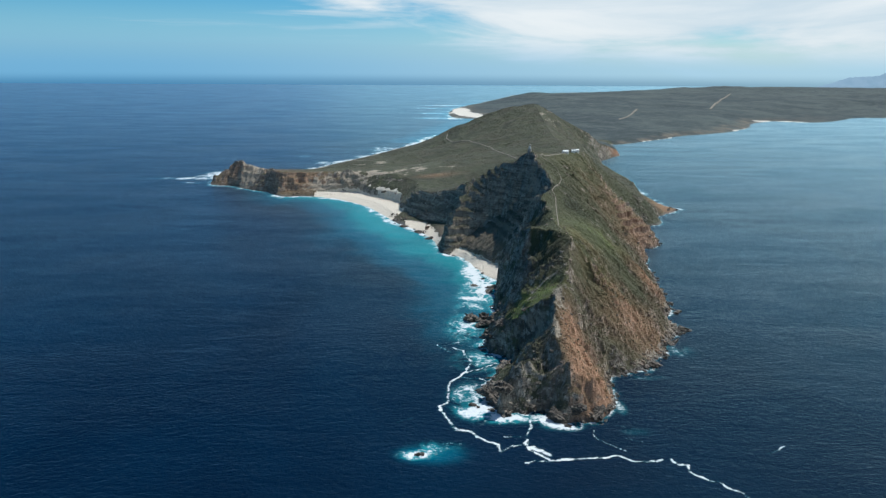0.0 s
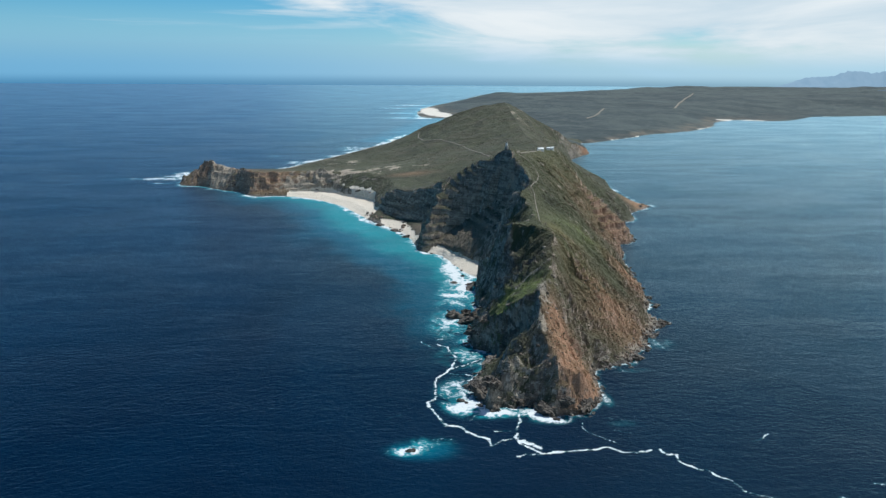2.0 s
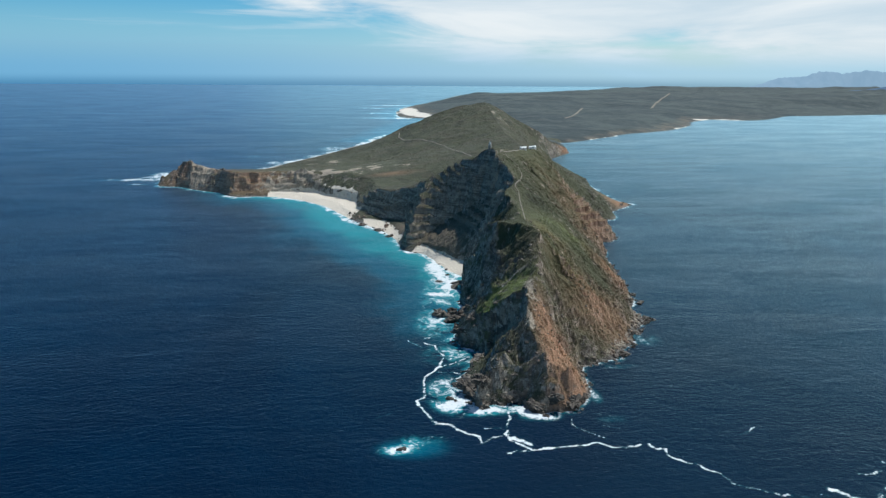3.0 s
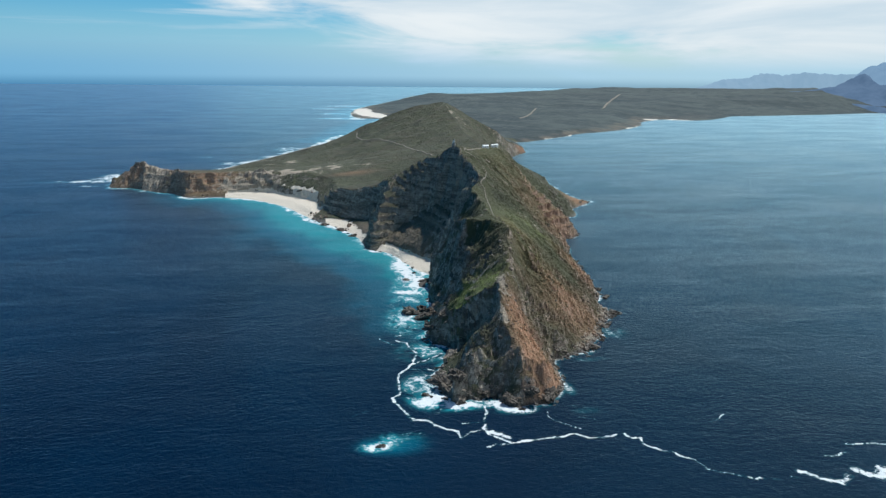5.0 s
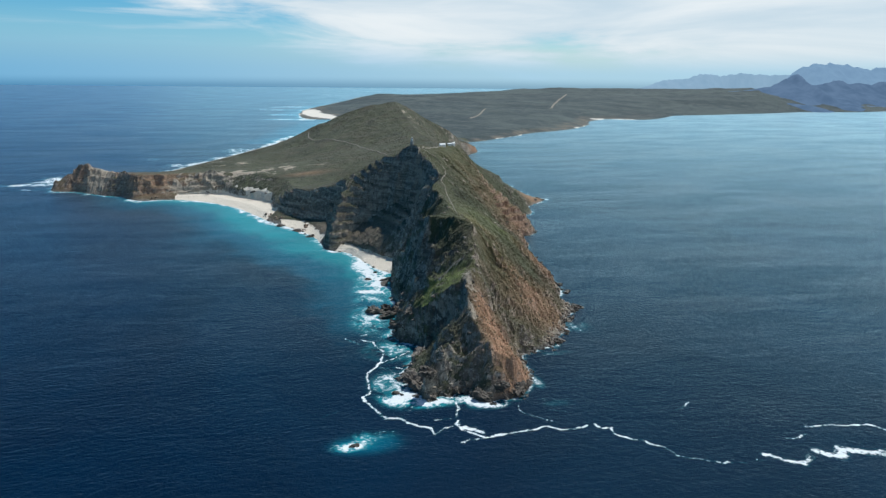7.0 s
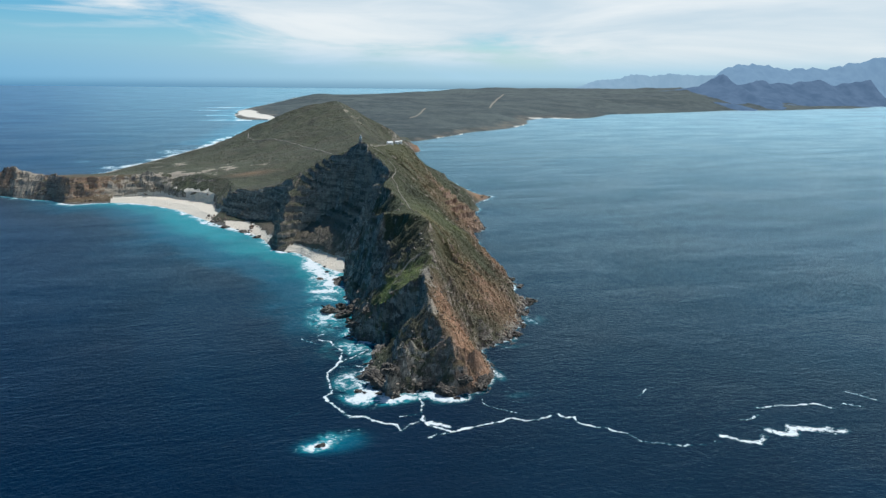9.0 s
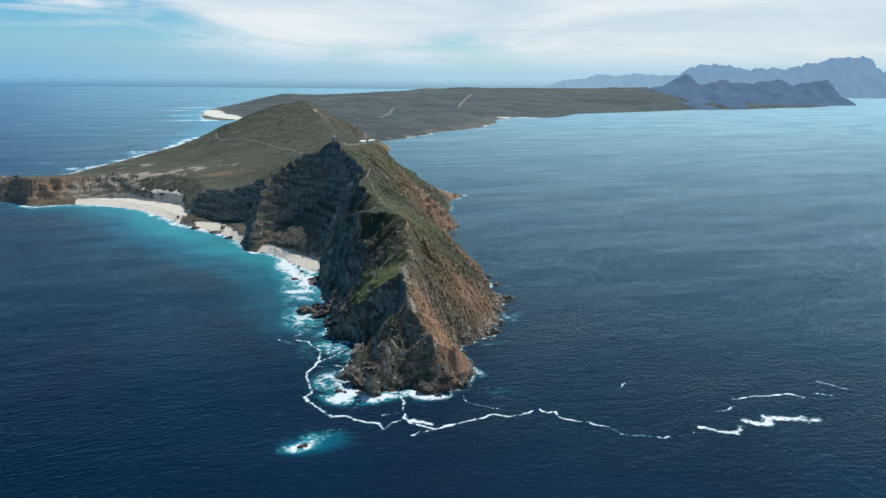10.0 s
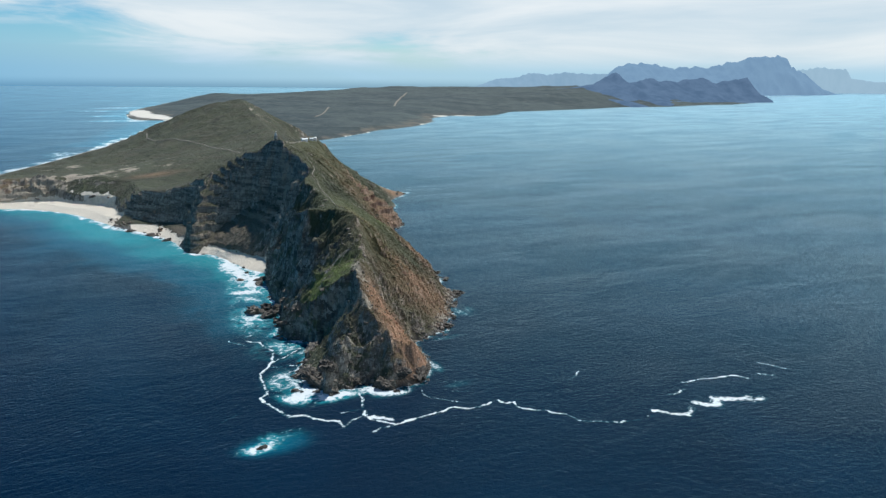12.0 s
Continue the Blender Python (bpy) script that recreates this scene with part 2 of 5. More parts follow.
def sea_material():
    m, n = material("sea_water")
    at = n.add("ShaderNodeNewGeometry", out=0)
    shallow, surf = n.attribute("shallow"), n.attribute("surf")
    broad = n.noise(n.scaled(at, 1.0, 0.7, 1.0), 0.011, 5.0, 0.55, 0.8)
    deep = n.mix(n.ramp(broad, 0.35, 0.65), (0.0002, 0.0068, 0.0215), (0.0003, 0.0108, 0.0310))
    patch = n.math("ADD", shallow, n.math("MULTIPLY", n.math("SUBTRACT", n.noise(at, 0.05, 4.0, 0.55, 0.5), 0.5), 0.5))
    colour = n.mix(n.ramp(patch, 0.12, 0.65), deep, (0.0012, 0.066, 0.112))
    colour = n.mix(n.ramp(patch, 0.58, 1.1), colour, (0.012, 0.20, 0.23))
    ribbon = n.attribute("ribbon")
    bent = n.add("ShaderNodeVectorMath", operation="ADD", i0=at, i1=n.add("ShaderNodeVectorMath", operation="SCALE", i0=n.add("ShaderNodeTexNoise", out=1, Vector=at, Scale=0.16, Detail=4.0), Scale=5.0))
    veins = n.math("MULTIPLY", n.math("ABSOLUTE", n.math("SUBTRACT", n.noise(bent, 0.26, 5.0, 0.6), 0.5)), 2.0)
    specks = n.noise(bent, 0.9, 5.0, 0.7)
    drift = n.noise(n.scaled(bent, 1.0, 0.7, 1.0), 0.13, 3.0, 0.5, 0.8)
    wash = n.math("ADD", surf, n.math("MULTIPLY", n.math("SUBTRACT", drift, 0.5), n.ramp(surf, 0.05, 0.4, 0.0, 1.9)))
    lace = n.math("SUBTRACT", n.math("ADD", n.math("MULTIPLY", wash, 0.62), n.math("MULTIPLY", n.math("SUBTRACT", specks, 0.5), 0.75)), n.math("ADD", veins, 0.14))
    thread = n.math("ADD", ribbon, n.math("MULTIPLY", n.math("SUBTRACT", specks, 0.5), n.ramp(ribbon, 0.03, 0.3, 0.0, 2.2)))
    foam = n.math("MAXIMUM", n.ramp(lace, -0.03, 0.26), n.ramp(thread, 0.40, 0.85))
    milky = n.math("MAXIMUM", n.ramp(n.math("ADD", wash, n.math("MULTIPLY", n.math("SUBTRACT", specks, 0.5), 0.3)), 0.05, 0.5), n.ramp(thread, 0.05, 0.5, 0.0, 0.4))
    colour = n.mix(n.math("MULTIPLY", milky, n.ramp(shallow, 0.0, 0.22, 0.32, 0.85)), colour, (0.022, 0.23, 0.27))
    colour = n.mix(foam, colour, (0.64, 0.68, 0.69))
    swell = n.noise(n.add("ShaderNodeMapping", Vector=at, Rotation=(0.0, 0.0, 0.3), Scale=(0.45, 1.0, 1.0)), 0.16, 4.0, 0.55, 0.8)
    chop = n.noise(n.add("ShaderNodeMapping", Vector=at, Rotation=(0.0, 0.0, -0.25), Scale=(0.7, 1.0, 1.0)), 0.75, 5.0, 0.62, 0.6)
    ripple = n.noise(at, 2.4, 3.0, 0.6)
    long_swell = n.noise(n.scaled(at, 0.3, 1.0, 1.0), 0.045, 4.0, 0.55, 0.6)
    swell = n.math("ADD", swell, n.math("MULTIPLY", long_swell, 1.3))
    waves = n.math("ADD", n.math("MULTIPLY", swell, 1.4), n.math("ADD", n.math("MULTIPLY", chop, 1.5), n.math("MULTIPLY", ripple, 0.5)))
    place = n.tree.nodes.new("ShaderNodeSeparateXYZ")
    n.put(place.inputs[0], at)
    # Bump strength drops northward, to smooth the far sea.
    ripple_fade = n.ramp(place.outputs[1], 260, 900, 0.50, 0.22)
    bump = n.add("ShaderNodeBump", Strength=ripple_fade, Distance=0.42, Height=waves)
    body = n.add("ShaderNodeBsdfDiffuse", Color=colour, Normal=bump)
    gloss = n.add("ShaderNodeBsdfGlossy", Color=(0.22, 0.74, 1.0), Roughness=0.24, Normal=bump)
    glint = n.add("ShaderNodeBsdfGlossy", Color=(0.83, 0.97, 1.0), Roughness=0.48, Normal=bump)
    wind = n.noise(n.scaled(at, 0.3, 1.0, 1.0), 0.028, 5.0, 0.6, 0.8)
    gloss = n.add("ShaderNodeMixShader", i0=n.ramp(wind, 0.3, 0.7, 0.27, 0.43), i1=gloss, i2=glint)
    mirror = n.math("POWER", n.add("ShaderNodeFresnel", IOR=1.333, Normal=bump), 1.52)
    share = n.math("MULTIPLY", n.math("MINIMUM", mirror, 0.72), n.ramp(foam, 0.0, 1.0, 0.78, 0.02))
    n.add("ShaderNodeOutputMaterial", Surface=n.add("ShaderNodeMixShader", i0=share, i1=body, i2=gloss))
    return m


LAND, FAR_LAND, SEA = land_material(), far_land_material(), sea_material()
# ---- land heights ----
def lattice(ix, iy, seed):
    h = (ix * 374761393 + iy * 668265263 + seed * 974711) & 0x7FFFFFFF
    h = ((h ^ (h >> 13)) * 1274126177) & 0x7FFFFFFF
    return ((h ^ (h >> 16)) & 0xFFFF) / 65535.0 * 2 * np.pi


def pn(x, y, seed=0):
    """Gradient noise of plan coordinates, about -0.7 to 0.7."""
    x, y = np.asarray(x, float), np.asarray(y, float)
    ix, iy = np.floor(x).astype(np.int64), np.floor(y).astype(np.int64)
    fx, fy = x - ix, y - iy
    u, v = fx * fx * fx * (fx * (fx * 6 - 15) + 10), fy * fy * fy * (fy * (fy * 6 - 15) + 10)

    def corner(dx, dy):
        a = lattice(ix + dx, iy + dy, seed)
        return np.cos(a) * (fx - dx) + np.sin(a) * (fy - dy)

    low = corner(0, 0) * (1 - u) + corner(1, 0) * u
    high = corner(0, 1) * (1 - u) + corner(1, 1) * u
    return low * (1 - v) + high * v


def fbm(x, y, seed=0, octaves=4):
    total, gain = 0.0, 1.0
    for n in range(octaves):
        total = total + gain * pn(x * 2**n, y * 2**n, seed + n)
        gain *= 0.5
    return total


def crag(x, y, seed=0, octaves=4):
    """Sharp-crested noise, 0 to about 1.5."""
    total, gain = 0.0, 1.0
    for n in range(octaves):
        total = total + gain * (1 - 2 * np.abs(pn(x * 2**n, y * 2**n, seed + n)))
        gain *= 0.5
    return total - 0.9


def step01(a, b, x):
    t = np.clip((x - a) / (b - a), 0, 1)
    return t * t * (3 - 2 * t)


def inside(px, py, ring):
    """Which of the points lie inside a closed outline."""
    hit = np.zeros(px.shape, bool)
    for (ax, ay), (bx, by) in zip(ring, ring[1:] + ring[:1]):
        if ay != by:
            cross = ((ay > py) != (by > py)) & (px < (bx - ax) * (py - ay) / (by - ay) + ax)
            hit ^= cross
    return hit


def along(line, gap):
    """Points every gap metres along a polyline of any dimension."""
    out = []
    for a, b in zip(line, line[1:]):
        a, b = np.array(a, float), np.array(b, float)
        n = max(1, int(np.linalg.norm((b - a)[:2]) / gap))
        out += [a + (b - a) * k / n for k in range(n)]
    return np.array(out + [np.array(line[-1], float)])


def ragged(ring, seed, gap, size):
    """A coastline broken up into small points and inlets."""
    p = along(ring + ring[:1], gap)[:-1]
    return [(float(x + size * fbm(x / 6, y / 6, seed)), float(y + size * fbm(x / 6, y / 6, seed + 50))) for x, y in p]


def away(mask, steps):
    """Distance in cells from the true cells, up to steps."""
    d = np.where(mask, 0.0, 1e6)
    for _ in range(steps):
        q = np.pad(d, 1, mode="edge")
        near = np.minimum(np.minimum(q[:-2, 1:-1], q[2:, 1:-1]), np.minimum(q[1:-1, :-2], q[1:-1, 2:])) + 1
        slant = np.minimum(np.minimum(q[:-2, :-2], q[2:, 2:]), np.minimum(q[:-2, 2:], q[2:, :-2])) + 1.4142
        d = np.minimum(d, np.minimum(near, slant))
    return d


def relief(box, step, ring, lines, sea_slope):
    """Heights on a grid: ridges, edges and feet are held, the land between them is stretched like a skin."""
    x0, x1, y0, y1 = box
    held = None
    for level in (8, 4, 2, 1):
        s = step * level
        nx, ny = int(round((x1 - x0) / s)) + 1, int(round((y1 - y0) / s)) + 1
        gx, gy = np.meshgrid(x0 + np.arange(nx) * s, y0 + np.arange(ny) * s)
        land = inside(gx, gy, ring)
        out = away(land, 12) * s
        fixed, value = ~land, -np.minimum(out, 10 * s) * sea_slope
        if held is None:
            h = np.where(land, 10.0, value)
        else:
            fx, fy = np.clip((gx - x0) / (2 * s), 0, held.shape[1] - 1.001), np.clip((gy - y0) / (2 * s), 0, held.shape[0] - 1.001)
            i, j = fx.astype(int), fy.astype(int)
            a, b = fx - i, fy - j
            h = (held[j, i] * (1 - a) + held[j, i + 1] * a) * (1 - b) + (held[j + 1, i] * (1 - a) + held[j + 1, i + 1] * a) * b
            h = np.where(land, h, value)
        for line in lines:
            p = along(line, s * 0.5)
            i, j = np.round((p[:, 0] - x0) / s).astype(int), np.round((p[:, 1] - y0) / s).astype(int)
            ok = (i >= 0) & (i < nx) & (j >= 0) & (j < ny)
            h[j[ok], i[ok]], fixed[j[ok], i[ok]] = p[ok, 2], True
        keep = h.copy()
        for _ in range({8: 500, 4: 160, 2: 90, 1: 50}[level]):
            q = np.pad(h, 1, mode="edge")
            h = np.where(fixed, keep, (q[:-2, 1:-1] + q[2:, 1:-1] + q[1:-1, :-2] + q[1:-1, 2:]) / 4)
        held = h
    return held, land, out


def sampled(grid, box, step, x, y):
    fx, fy = np.clip((x - box[0]) / step, 0, grid.shape[1] - 1.001), np.clip((y - box[2]) / step, 0, grid.shape[0] - 1.001)
    i, j = fx.astype(int), fy.astype(int)
    a, b = fx - i, fy - j
    return (grid[j, i] * (1 - a) + grid[j, i + 1] * a) * (1 - b) + (grid[j + 1, i] * (1 - a) + grid[j + 1, i + 1] * a) * b


# Shores, in order round the land.
WEST_SHORE = [(-2, 1100), (-29, 1031), (-42, 948), (-61.5, 897), (-72, 857), (-93.6, 798), (-112.6, 751), (-132.9, 696), (-152, 662), (-180, 640), (-204, 622), (-201, 600)]
BAY_SHORE = [(-199, 590), (-189.6, 587.5), (-180, 587.8), (-166.5, 573.4), (-151.9, 562.5), (-141.4, 557.3), (-130.3, 539), (-123, 531.8), (-118, 534.4), (-107.8, 537), (-98.6, 535), (-84.4, 528), (-69.5, 514), (-54.7, 494), (-39.9, 462), (-33.9, 444), (-26.6, 432), (-19.6, 421), (-11.6, 409), (-6.3, 394), (-2, 378), (-1.5, 366), (3, 361), (10.8, 354), (14.6, 340), (18.2, 325), (22, 317), (26.5, 312), (26, 304), (24, 292), (21.5, 278), (22.5, 268)]
POINT_SHORE = [(21, 261), (22, 254), (20, 247), (18.4, 240), (15, 233), (17, 226.6), (21, 225), (24, 223), (29, 219.4), (21.8, 212.4), (17.7, 208), (12.7, 199.5), (11.7, 197), (14.6, 188), (17.7, 180), (19.3, 184.7), (23.9, 182.3), (26.8, 185.8), (30.3, 181.3), (31.9, 176.4), (34, 174.8), (36.8, 177), (40, 178), (44, 177.2), (47.3, 181.5), (51, 189.6), (52, 196), (52, 202), (54, 208), (60, 209.7), (65, 210.7), (69.7, 214.3), (70, 219), (77.7, 225), (79, 231), (81.5, 236), (84.7, 241), (92, 249)]
EAST_SHORE = [(90.5, 255.6), (88, 262), (94, 270), (94.6, 279), (96.8, 299), (101, 321), (102, 339), (107, 353), (107.5, 374), (115, 377), (122, 383.5), (124.5, 397), (127.6, 420), (128.6, 436), (137.7, 436), (144, 445), (144, 463), (158, 477), (170, 489.5), (162, 504), (160, 520), (160, 560), (166, 600), (172, 640), (165, 700), (172, 765), (186, 790), (209.7, 828), (221, 890), (228, 950), (252, 963), (295, 1006), (331, 1042), (352, 1080), (352, 1100)]
NEAR_BOX, NEAR_STEP = (-216, 352, 164, 1084), 1.0
NEAR_RING = ragged(WEST_SHORE + BAY_SHORE + POINT_SHORE + EAST_SHORE, 3, 2.0, 1.3)

SPINE = [(36, 179.5, 4), (36.2, 182, 9), (36.3, 184.7, 13), (35.3, 190, 16), (34, 199, 21), (34.6, 206, 23.2), (36.2, 213, 25.6), (39.8, 218.6, 28), (42, 226, 32), (43.6, 234, 34.5), (45, 239, 38), (43.6, 247, 39.6), (43, 258, 39), (43.7, 278, 40.1), (42, 300, 42.7), (51, 313, 44.5), (49, 335, 49.6), (45.6, 352, 54.7), (44, 357, 57)]
NORTH_SPINE = [(44, 357, 57), (47, 364, 55), (60, 385, 51.2), (70, 404, 49.6), (79, 413, 49.4), (87, 432, 47), (92, 470, 43), (95, 520, 39), (97, 560, 37.5), (98, 620, 39), (99, 690, 46), (98, 740, 58), (97, 767, 62), (98, 790, 60), (105, 850, 38), (112, 920, 22), (125, 1000, 12), (150, 1084, 10)]
CLIFF_EDGE = [(44, 358, 56.5), (38.5, 369, 50), (35, 376, 48), (27, 389, 42.5), (21, 400, 36.5), (12, 415, 29.5), (3, 428, 23.5), (-7, 443, 20), (-16, 455, 19), (-22, 465, 15)]
CLIFF_FOOT = [(-28, 463, 4), (-21, 448, 3), (-12, 438, 2.5), (-3, 425, 4), (3, 412, 6.5), (4, 398, 7), (1.5, 384, 4.5), (-0.5, 371, 2), (3, 364, 2), (8, 364, 4.5), (13, 370, 8), (20, 372, 12), (27, 367, 17), (34, 360, 23), (41, 348, 30), (44, 330, 31), (41, 316, 26), (35, 302, 16), (29.5, 287, 9), (26.5, 270, 6)]
WEST_RIBS = [
    [(2, 367, 6), (5.2, 371, 15), (10.6, 383.6, 26), (16, 394, 32), (21, 400, 36.5)],
    # The sloping lawn: its lip over the cave, its back against the upper slope, its middle.
    [(36, 213.5, 25), (32, 214.3, 22.4), (29, 218.2, 20.4), (25.6, 222, 14.6), (23.2, 226, 12)],
    [(39.5, 220.5, 27.6), (34.5, 227, 24.7), (30.5, 229.2, 22), (27, 231, 17), (23.5, 234, 11)],
    [(37, 218, 26.2), (32, 220.5, 23), (28.5, 223, 20)],
]
CAVE_RIBS = [
    [(33.4, 211.6, 12), (30, 215.4, 6), (25.4, 219.4, 5), (21.2, 226, 3.5)],
    [(19, 210, 0.8), (24, 211.4, 1.4), (28, 211.8, 2.5), (31.5, 211.4, 4.5)],
    [(34, 203, 20.5), (31, 205, 12.5), (27, 207, 7), (22, 207.6, 4), (18, 206, 2.5)],
    [(34, 199, 21), (29.2, 197, 13.3), (25.5, 192, 10.6), (23.3, 188.7, 9.4), (19.5, 185.5, 6.2), (16.6, 183, 4.8)],
    [(31.5, 191, 10), (28.7, 188.3, 6.4), (26.6, 185.4, 2.5)],
    [(23, 197, 6), (19, 195, 3.6), (14.7, 196, 1.4)],
]
SHOULDER = [
    [(44, 243, 39), (40.7, 246.6, 39.9), (38.2, 253, 37.5), (36, 260, 36.6), (35.3, 268, 35.5), (35, 278, 31.5), (34.7, 287.7, 27)],
    [(40.5, 236, 31), (35.9, 247, 30), (31.5, 252, 21), (27, 256, 10)],
    [(35.3, 268, 35.5), (31.2, 266, 16), (27.5, 264, 6)],
    [(34.7, 287.7, 27), (30, 292, 15), (27.9, 298, 12)],
    [(40, 296, 31), (39, 285, 33), (39.6, 270, 35.5)],
]
EAST_RIBS = [
    [(44.5, 224, 25), (49, 221, 15), (55, 219, 8.5)],
    [(43, 205, 11), (48, 204, 6), (51, 203, 3)],
    [(36.4, 184, 12), (42, 182.5, 8), (46, 184, 4.6)],
    [(35, 195, 18.4), (37.5, 193.4, 16), (42.5, 193.2, 10.4), (46, 192, 5.6), (49.6, 191.6, 2.4)],
    [(44.6, 237, 37.2), (48, 237, 31), (53, 235, 23.5), (57, 230.2, 17.3), (66, 231, 10), (77, 231, 3)],
    [(39.8, 217.4, 28), (43, 216.7, 23.8), (44.8, 213.7, 17), (49, 213.5, 10.5), (58, 213, 4.5)],
    [(43, 260, 39), (55, 270, 35.5), (63, 275, 30.5), (74, 280, 22.5), (83, 283, 13), (92, 288, 4)],
]
FAR_RIBS = [
    [(47, 345, 51), (59, 348, 43.5), (79, 355, 26), (95, 360, 15), (104, 362, 5)],
    [(79, 413, 49.4), (83.3, 391, 38), (100, 386, 23), (114, 385, 12), (120, 384, 4)],
    [(87, 432, 47), (100, 440, 34), (112, 446, 24.8), (134, 458, 12), (146, 472, 4.5), (154, 482, 2.4), (165, 488, 1.6)],
    [(103.5, 392.5, 22), (103, 377, 12), (106, 372, 4)],
    [(100, 418, 26), (112, 426, 14), (124, 432, 4)],
    [(97, 560, 37.5), (130, 560, 21), (154, 560, 9)],
]
PLAIN = [
    [(97, 767, 62), (112.8, 767, 55), (138, 767, 40), (157, 767, 31), (172, 778, 19), (190, 805, 12), (205, 825, 6)],
    [(97, 767, 62), (70, 767, 58), (40, 767, 49), (9, 767, 35), (-6, 767, 27.5), (-25, 790, 17), (-50, 830, 6)],
    [(-100, 600, 14), (-65, 600, 13.5), (-34, 620, 13), (-2.5, 650, 18), (31.6, 600, 25.6), (59, 640, 29)],
    [(-110, 690, 5), (-75, 740, 8), (-30, 720, 15), (0, 720, 22)],
    [(-8, 480, 15.5), (20, 500, 19), (50, 510, 28)],
]
COAST = [
    [(9, 364, 3), (17.5, 346, 3), (28.5, 328, 3), (30.5, 316, 3)],
    [(30, 820, 36), (42, 850, 28), (40, 920, 15), (60, 1000, 10)],
    [(212, 930, 5), (232, 975, 5), (280, 1030, 5), (325, 1075, 5)],
    [(-198, 600, 4.9), (-189.5, 605, 9), (-183, 602, 14.5), (-177, 598, 18.4), (-171.6, 596, 18.7), (-163, 592, 16.4), (-155, 588, 14.6), (-142.5, 572, 14.8), (-133, 556, 16.3)],
]
BLUFFS = [
    [(-133, 556, 16.3), (-126, 553, 15.5), (-108, 560, 15.5), (-88.7, 560, 16), (-74, 555, 17), (-56, 550, 17), (-36.5, 530, 19), (-20.6, 510, 17.5), (-17, 490, 17), (-17, 466, 17.5)],
    [(-130, 544, 2), (-102, 546, 5), (-82, 545, 5), (-70, 540, 4.2), (-61.6, 522, 4.6), (-41, 508, 5.4), (-30, 487, 6)],
]
near_grid, near_land, near_off = relief(NEAR_BOX, NEAR_STEP, NEAR_RING, [SPINE, NORTH_SPINE, CLIFF_EDGE, CLIFF_FOOT] + WEST_RIBS + CAVE_RIBS + SHOULDER + EAST_RIBS + FAR_RIBS + PLAIN + COAST + BLUFFS, 0.5)
steep_y, steep_x = np.gradient(near_grid, NEAR_STEP)
near_steep = np.hypot(steep_x, steep_y)


EAST_CLIFFS = [(90, 402), (98, 366), (108, 366), (125, 386), (132, 434), (114, 438), (98, 420)]
CLIFF_ZONE = [(-30, 482), (-36, 455), (-10, 424), (-7, 395), (-5, 362), (10, 357), (24, 362), (36, 322), (50, 312), (53, 340), (50, 366), (30, 397), (2, 442), (-18, 486)]
BLUFF_ZONE = [(-205, 610), (-205, 585), (-145, 550), (-125, 525), (-95, 532), (-60, 535), (-20, 496), (-14, 515), (-40, 548), (-120, 570), (-170, 606)]
cliff_x, cliff_y = np.meshgrid(NEAR_BOX[0] + np.arange(near_grid.shape[1]), NEAR_BOX[2] + np.arange(near_grid.shape[0]))
cliff_mask = (inside(cliff_x, cliff_y, CLIFF_ZONE) | inside(cliff_x, cliff_y, BLUFF_ZONE) | inside(cliff_x, cliff_y, EAST_CLIFFS)).astype(float)
for _ in range(8):
    q = np.pad(cliff_mask, 1, mode="edge")
    cliff_mask = (q[:-2, 1:-1] + q[2:, 1:-1] + q[1:-1, :-2] + q[1:-1, 2:] + q[1:-1, 1:-1]) / 5


crest_mask = np.zeros_like(near_grid)
for line in (SPINE, NORTH_SPINE, CLIFF_EDGE):
    p = along(line, 0.5)
    crest_mask[np.clip(np.round(p[:, 1] - NEAR_BOX[2]).astype(int), 0, crest_mask.shape[0] - 1), np.round(p[:, 0] - NEAR_BOX[0]).astype(int)] = 1
crest_mask = np.exp(-((away(crest_mask > 0.5, 12) / 5.0) ** 2))


def soft_spot(x, y, cx, cy, rx, ry, turn=0.0):
    c, s = math.cos(math.radians(turn)), math.sin(math.radians(turn))
    u, v = (x - cx) * c + (y - cy) * s, -(x - cx) * s + (y - cy) * c
    return np.exp(-((u / rx) ** 2 + (v / ry) ** 2))


def grassy(x, y):
    return np.clip(soft_spot(x, y, 30.5, 222.5, 8.0, 5.8, -25) * 2.2 + soft_spot(x, y, 64, 283, 10, 27, -32) * 1.2, 0, 1)


BACKBONE = np.array(SPINE + NORTH_SPINE[1:])


def leafy(x, y, h):
    """Where scrub and turf cover the slopes: high on the sunny side, and on the crown west of the ridge."""
    side = x - np.interp(y, BACKBONE[:, 1], BACKBONE[:, 0])
    patch = fbm(x / 14, y / 14, 171, 4)
    east = step01(-1.5, 3.0, side) * step01(9, 20, h + 9 * patch) * step01(206, 236, y + 8 * patch) * step01(520, 440, y)
    crown = step01(-24, -9, side) * step01(23, 32, h + 8 * patch) * step01(228, 244, y) * step01(318, 300, y) * step01(1.0, -1.5, side)
    ribs = step01(0.10, 0.28, fbm((y + 0.5 * x) / 15, x / 40, 175, 4))
    return (east * (1 - 0.85 * ribs) + crown) * (1 - np.exp(-((side - 1) / 1.6) ** 2) * step01(300, 225, y) * 0.7)


def bowl(x, y):
    """The brown slope of loose stones under the great cliff."""
    return np.clip(1.6 * soft_spot(x, y, 22, 346, 10, 24, 25) + 1.2 * soft_spot(x, y, -2, 402, 5, 14, 20), 0, 1)


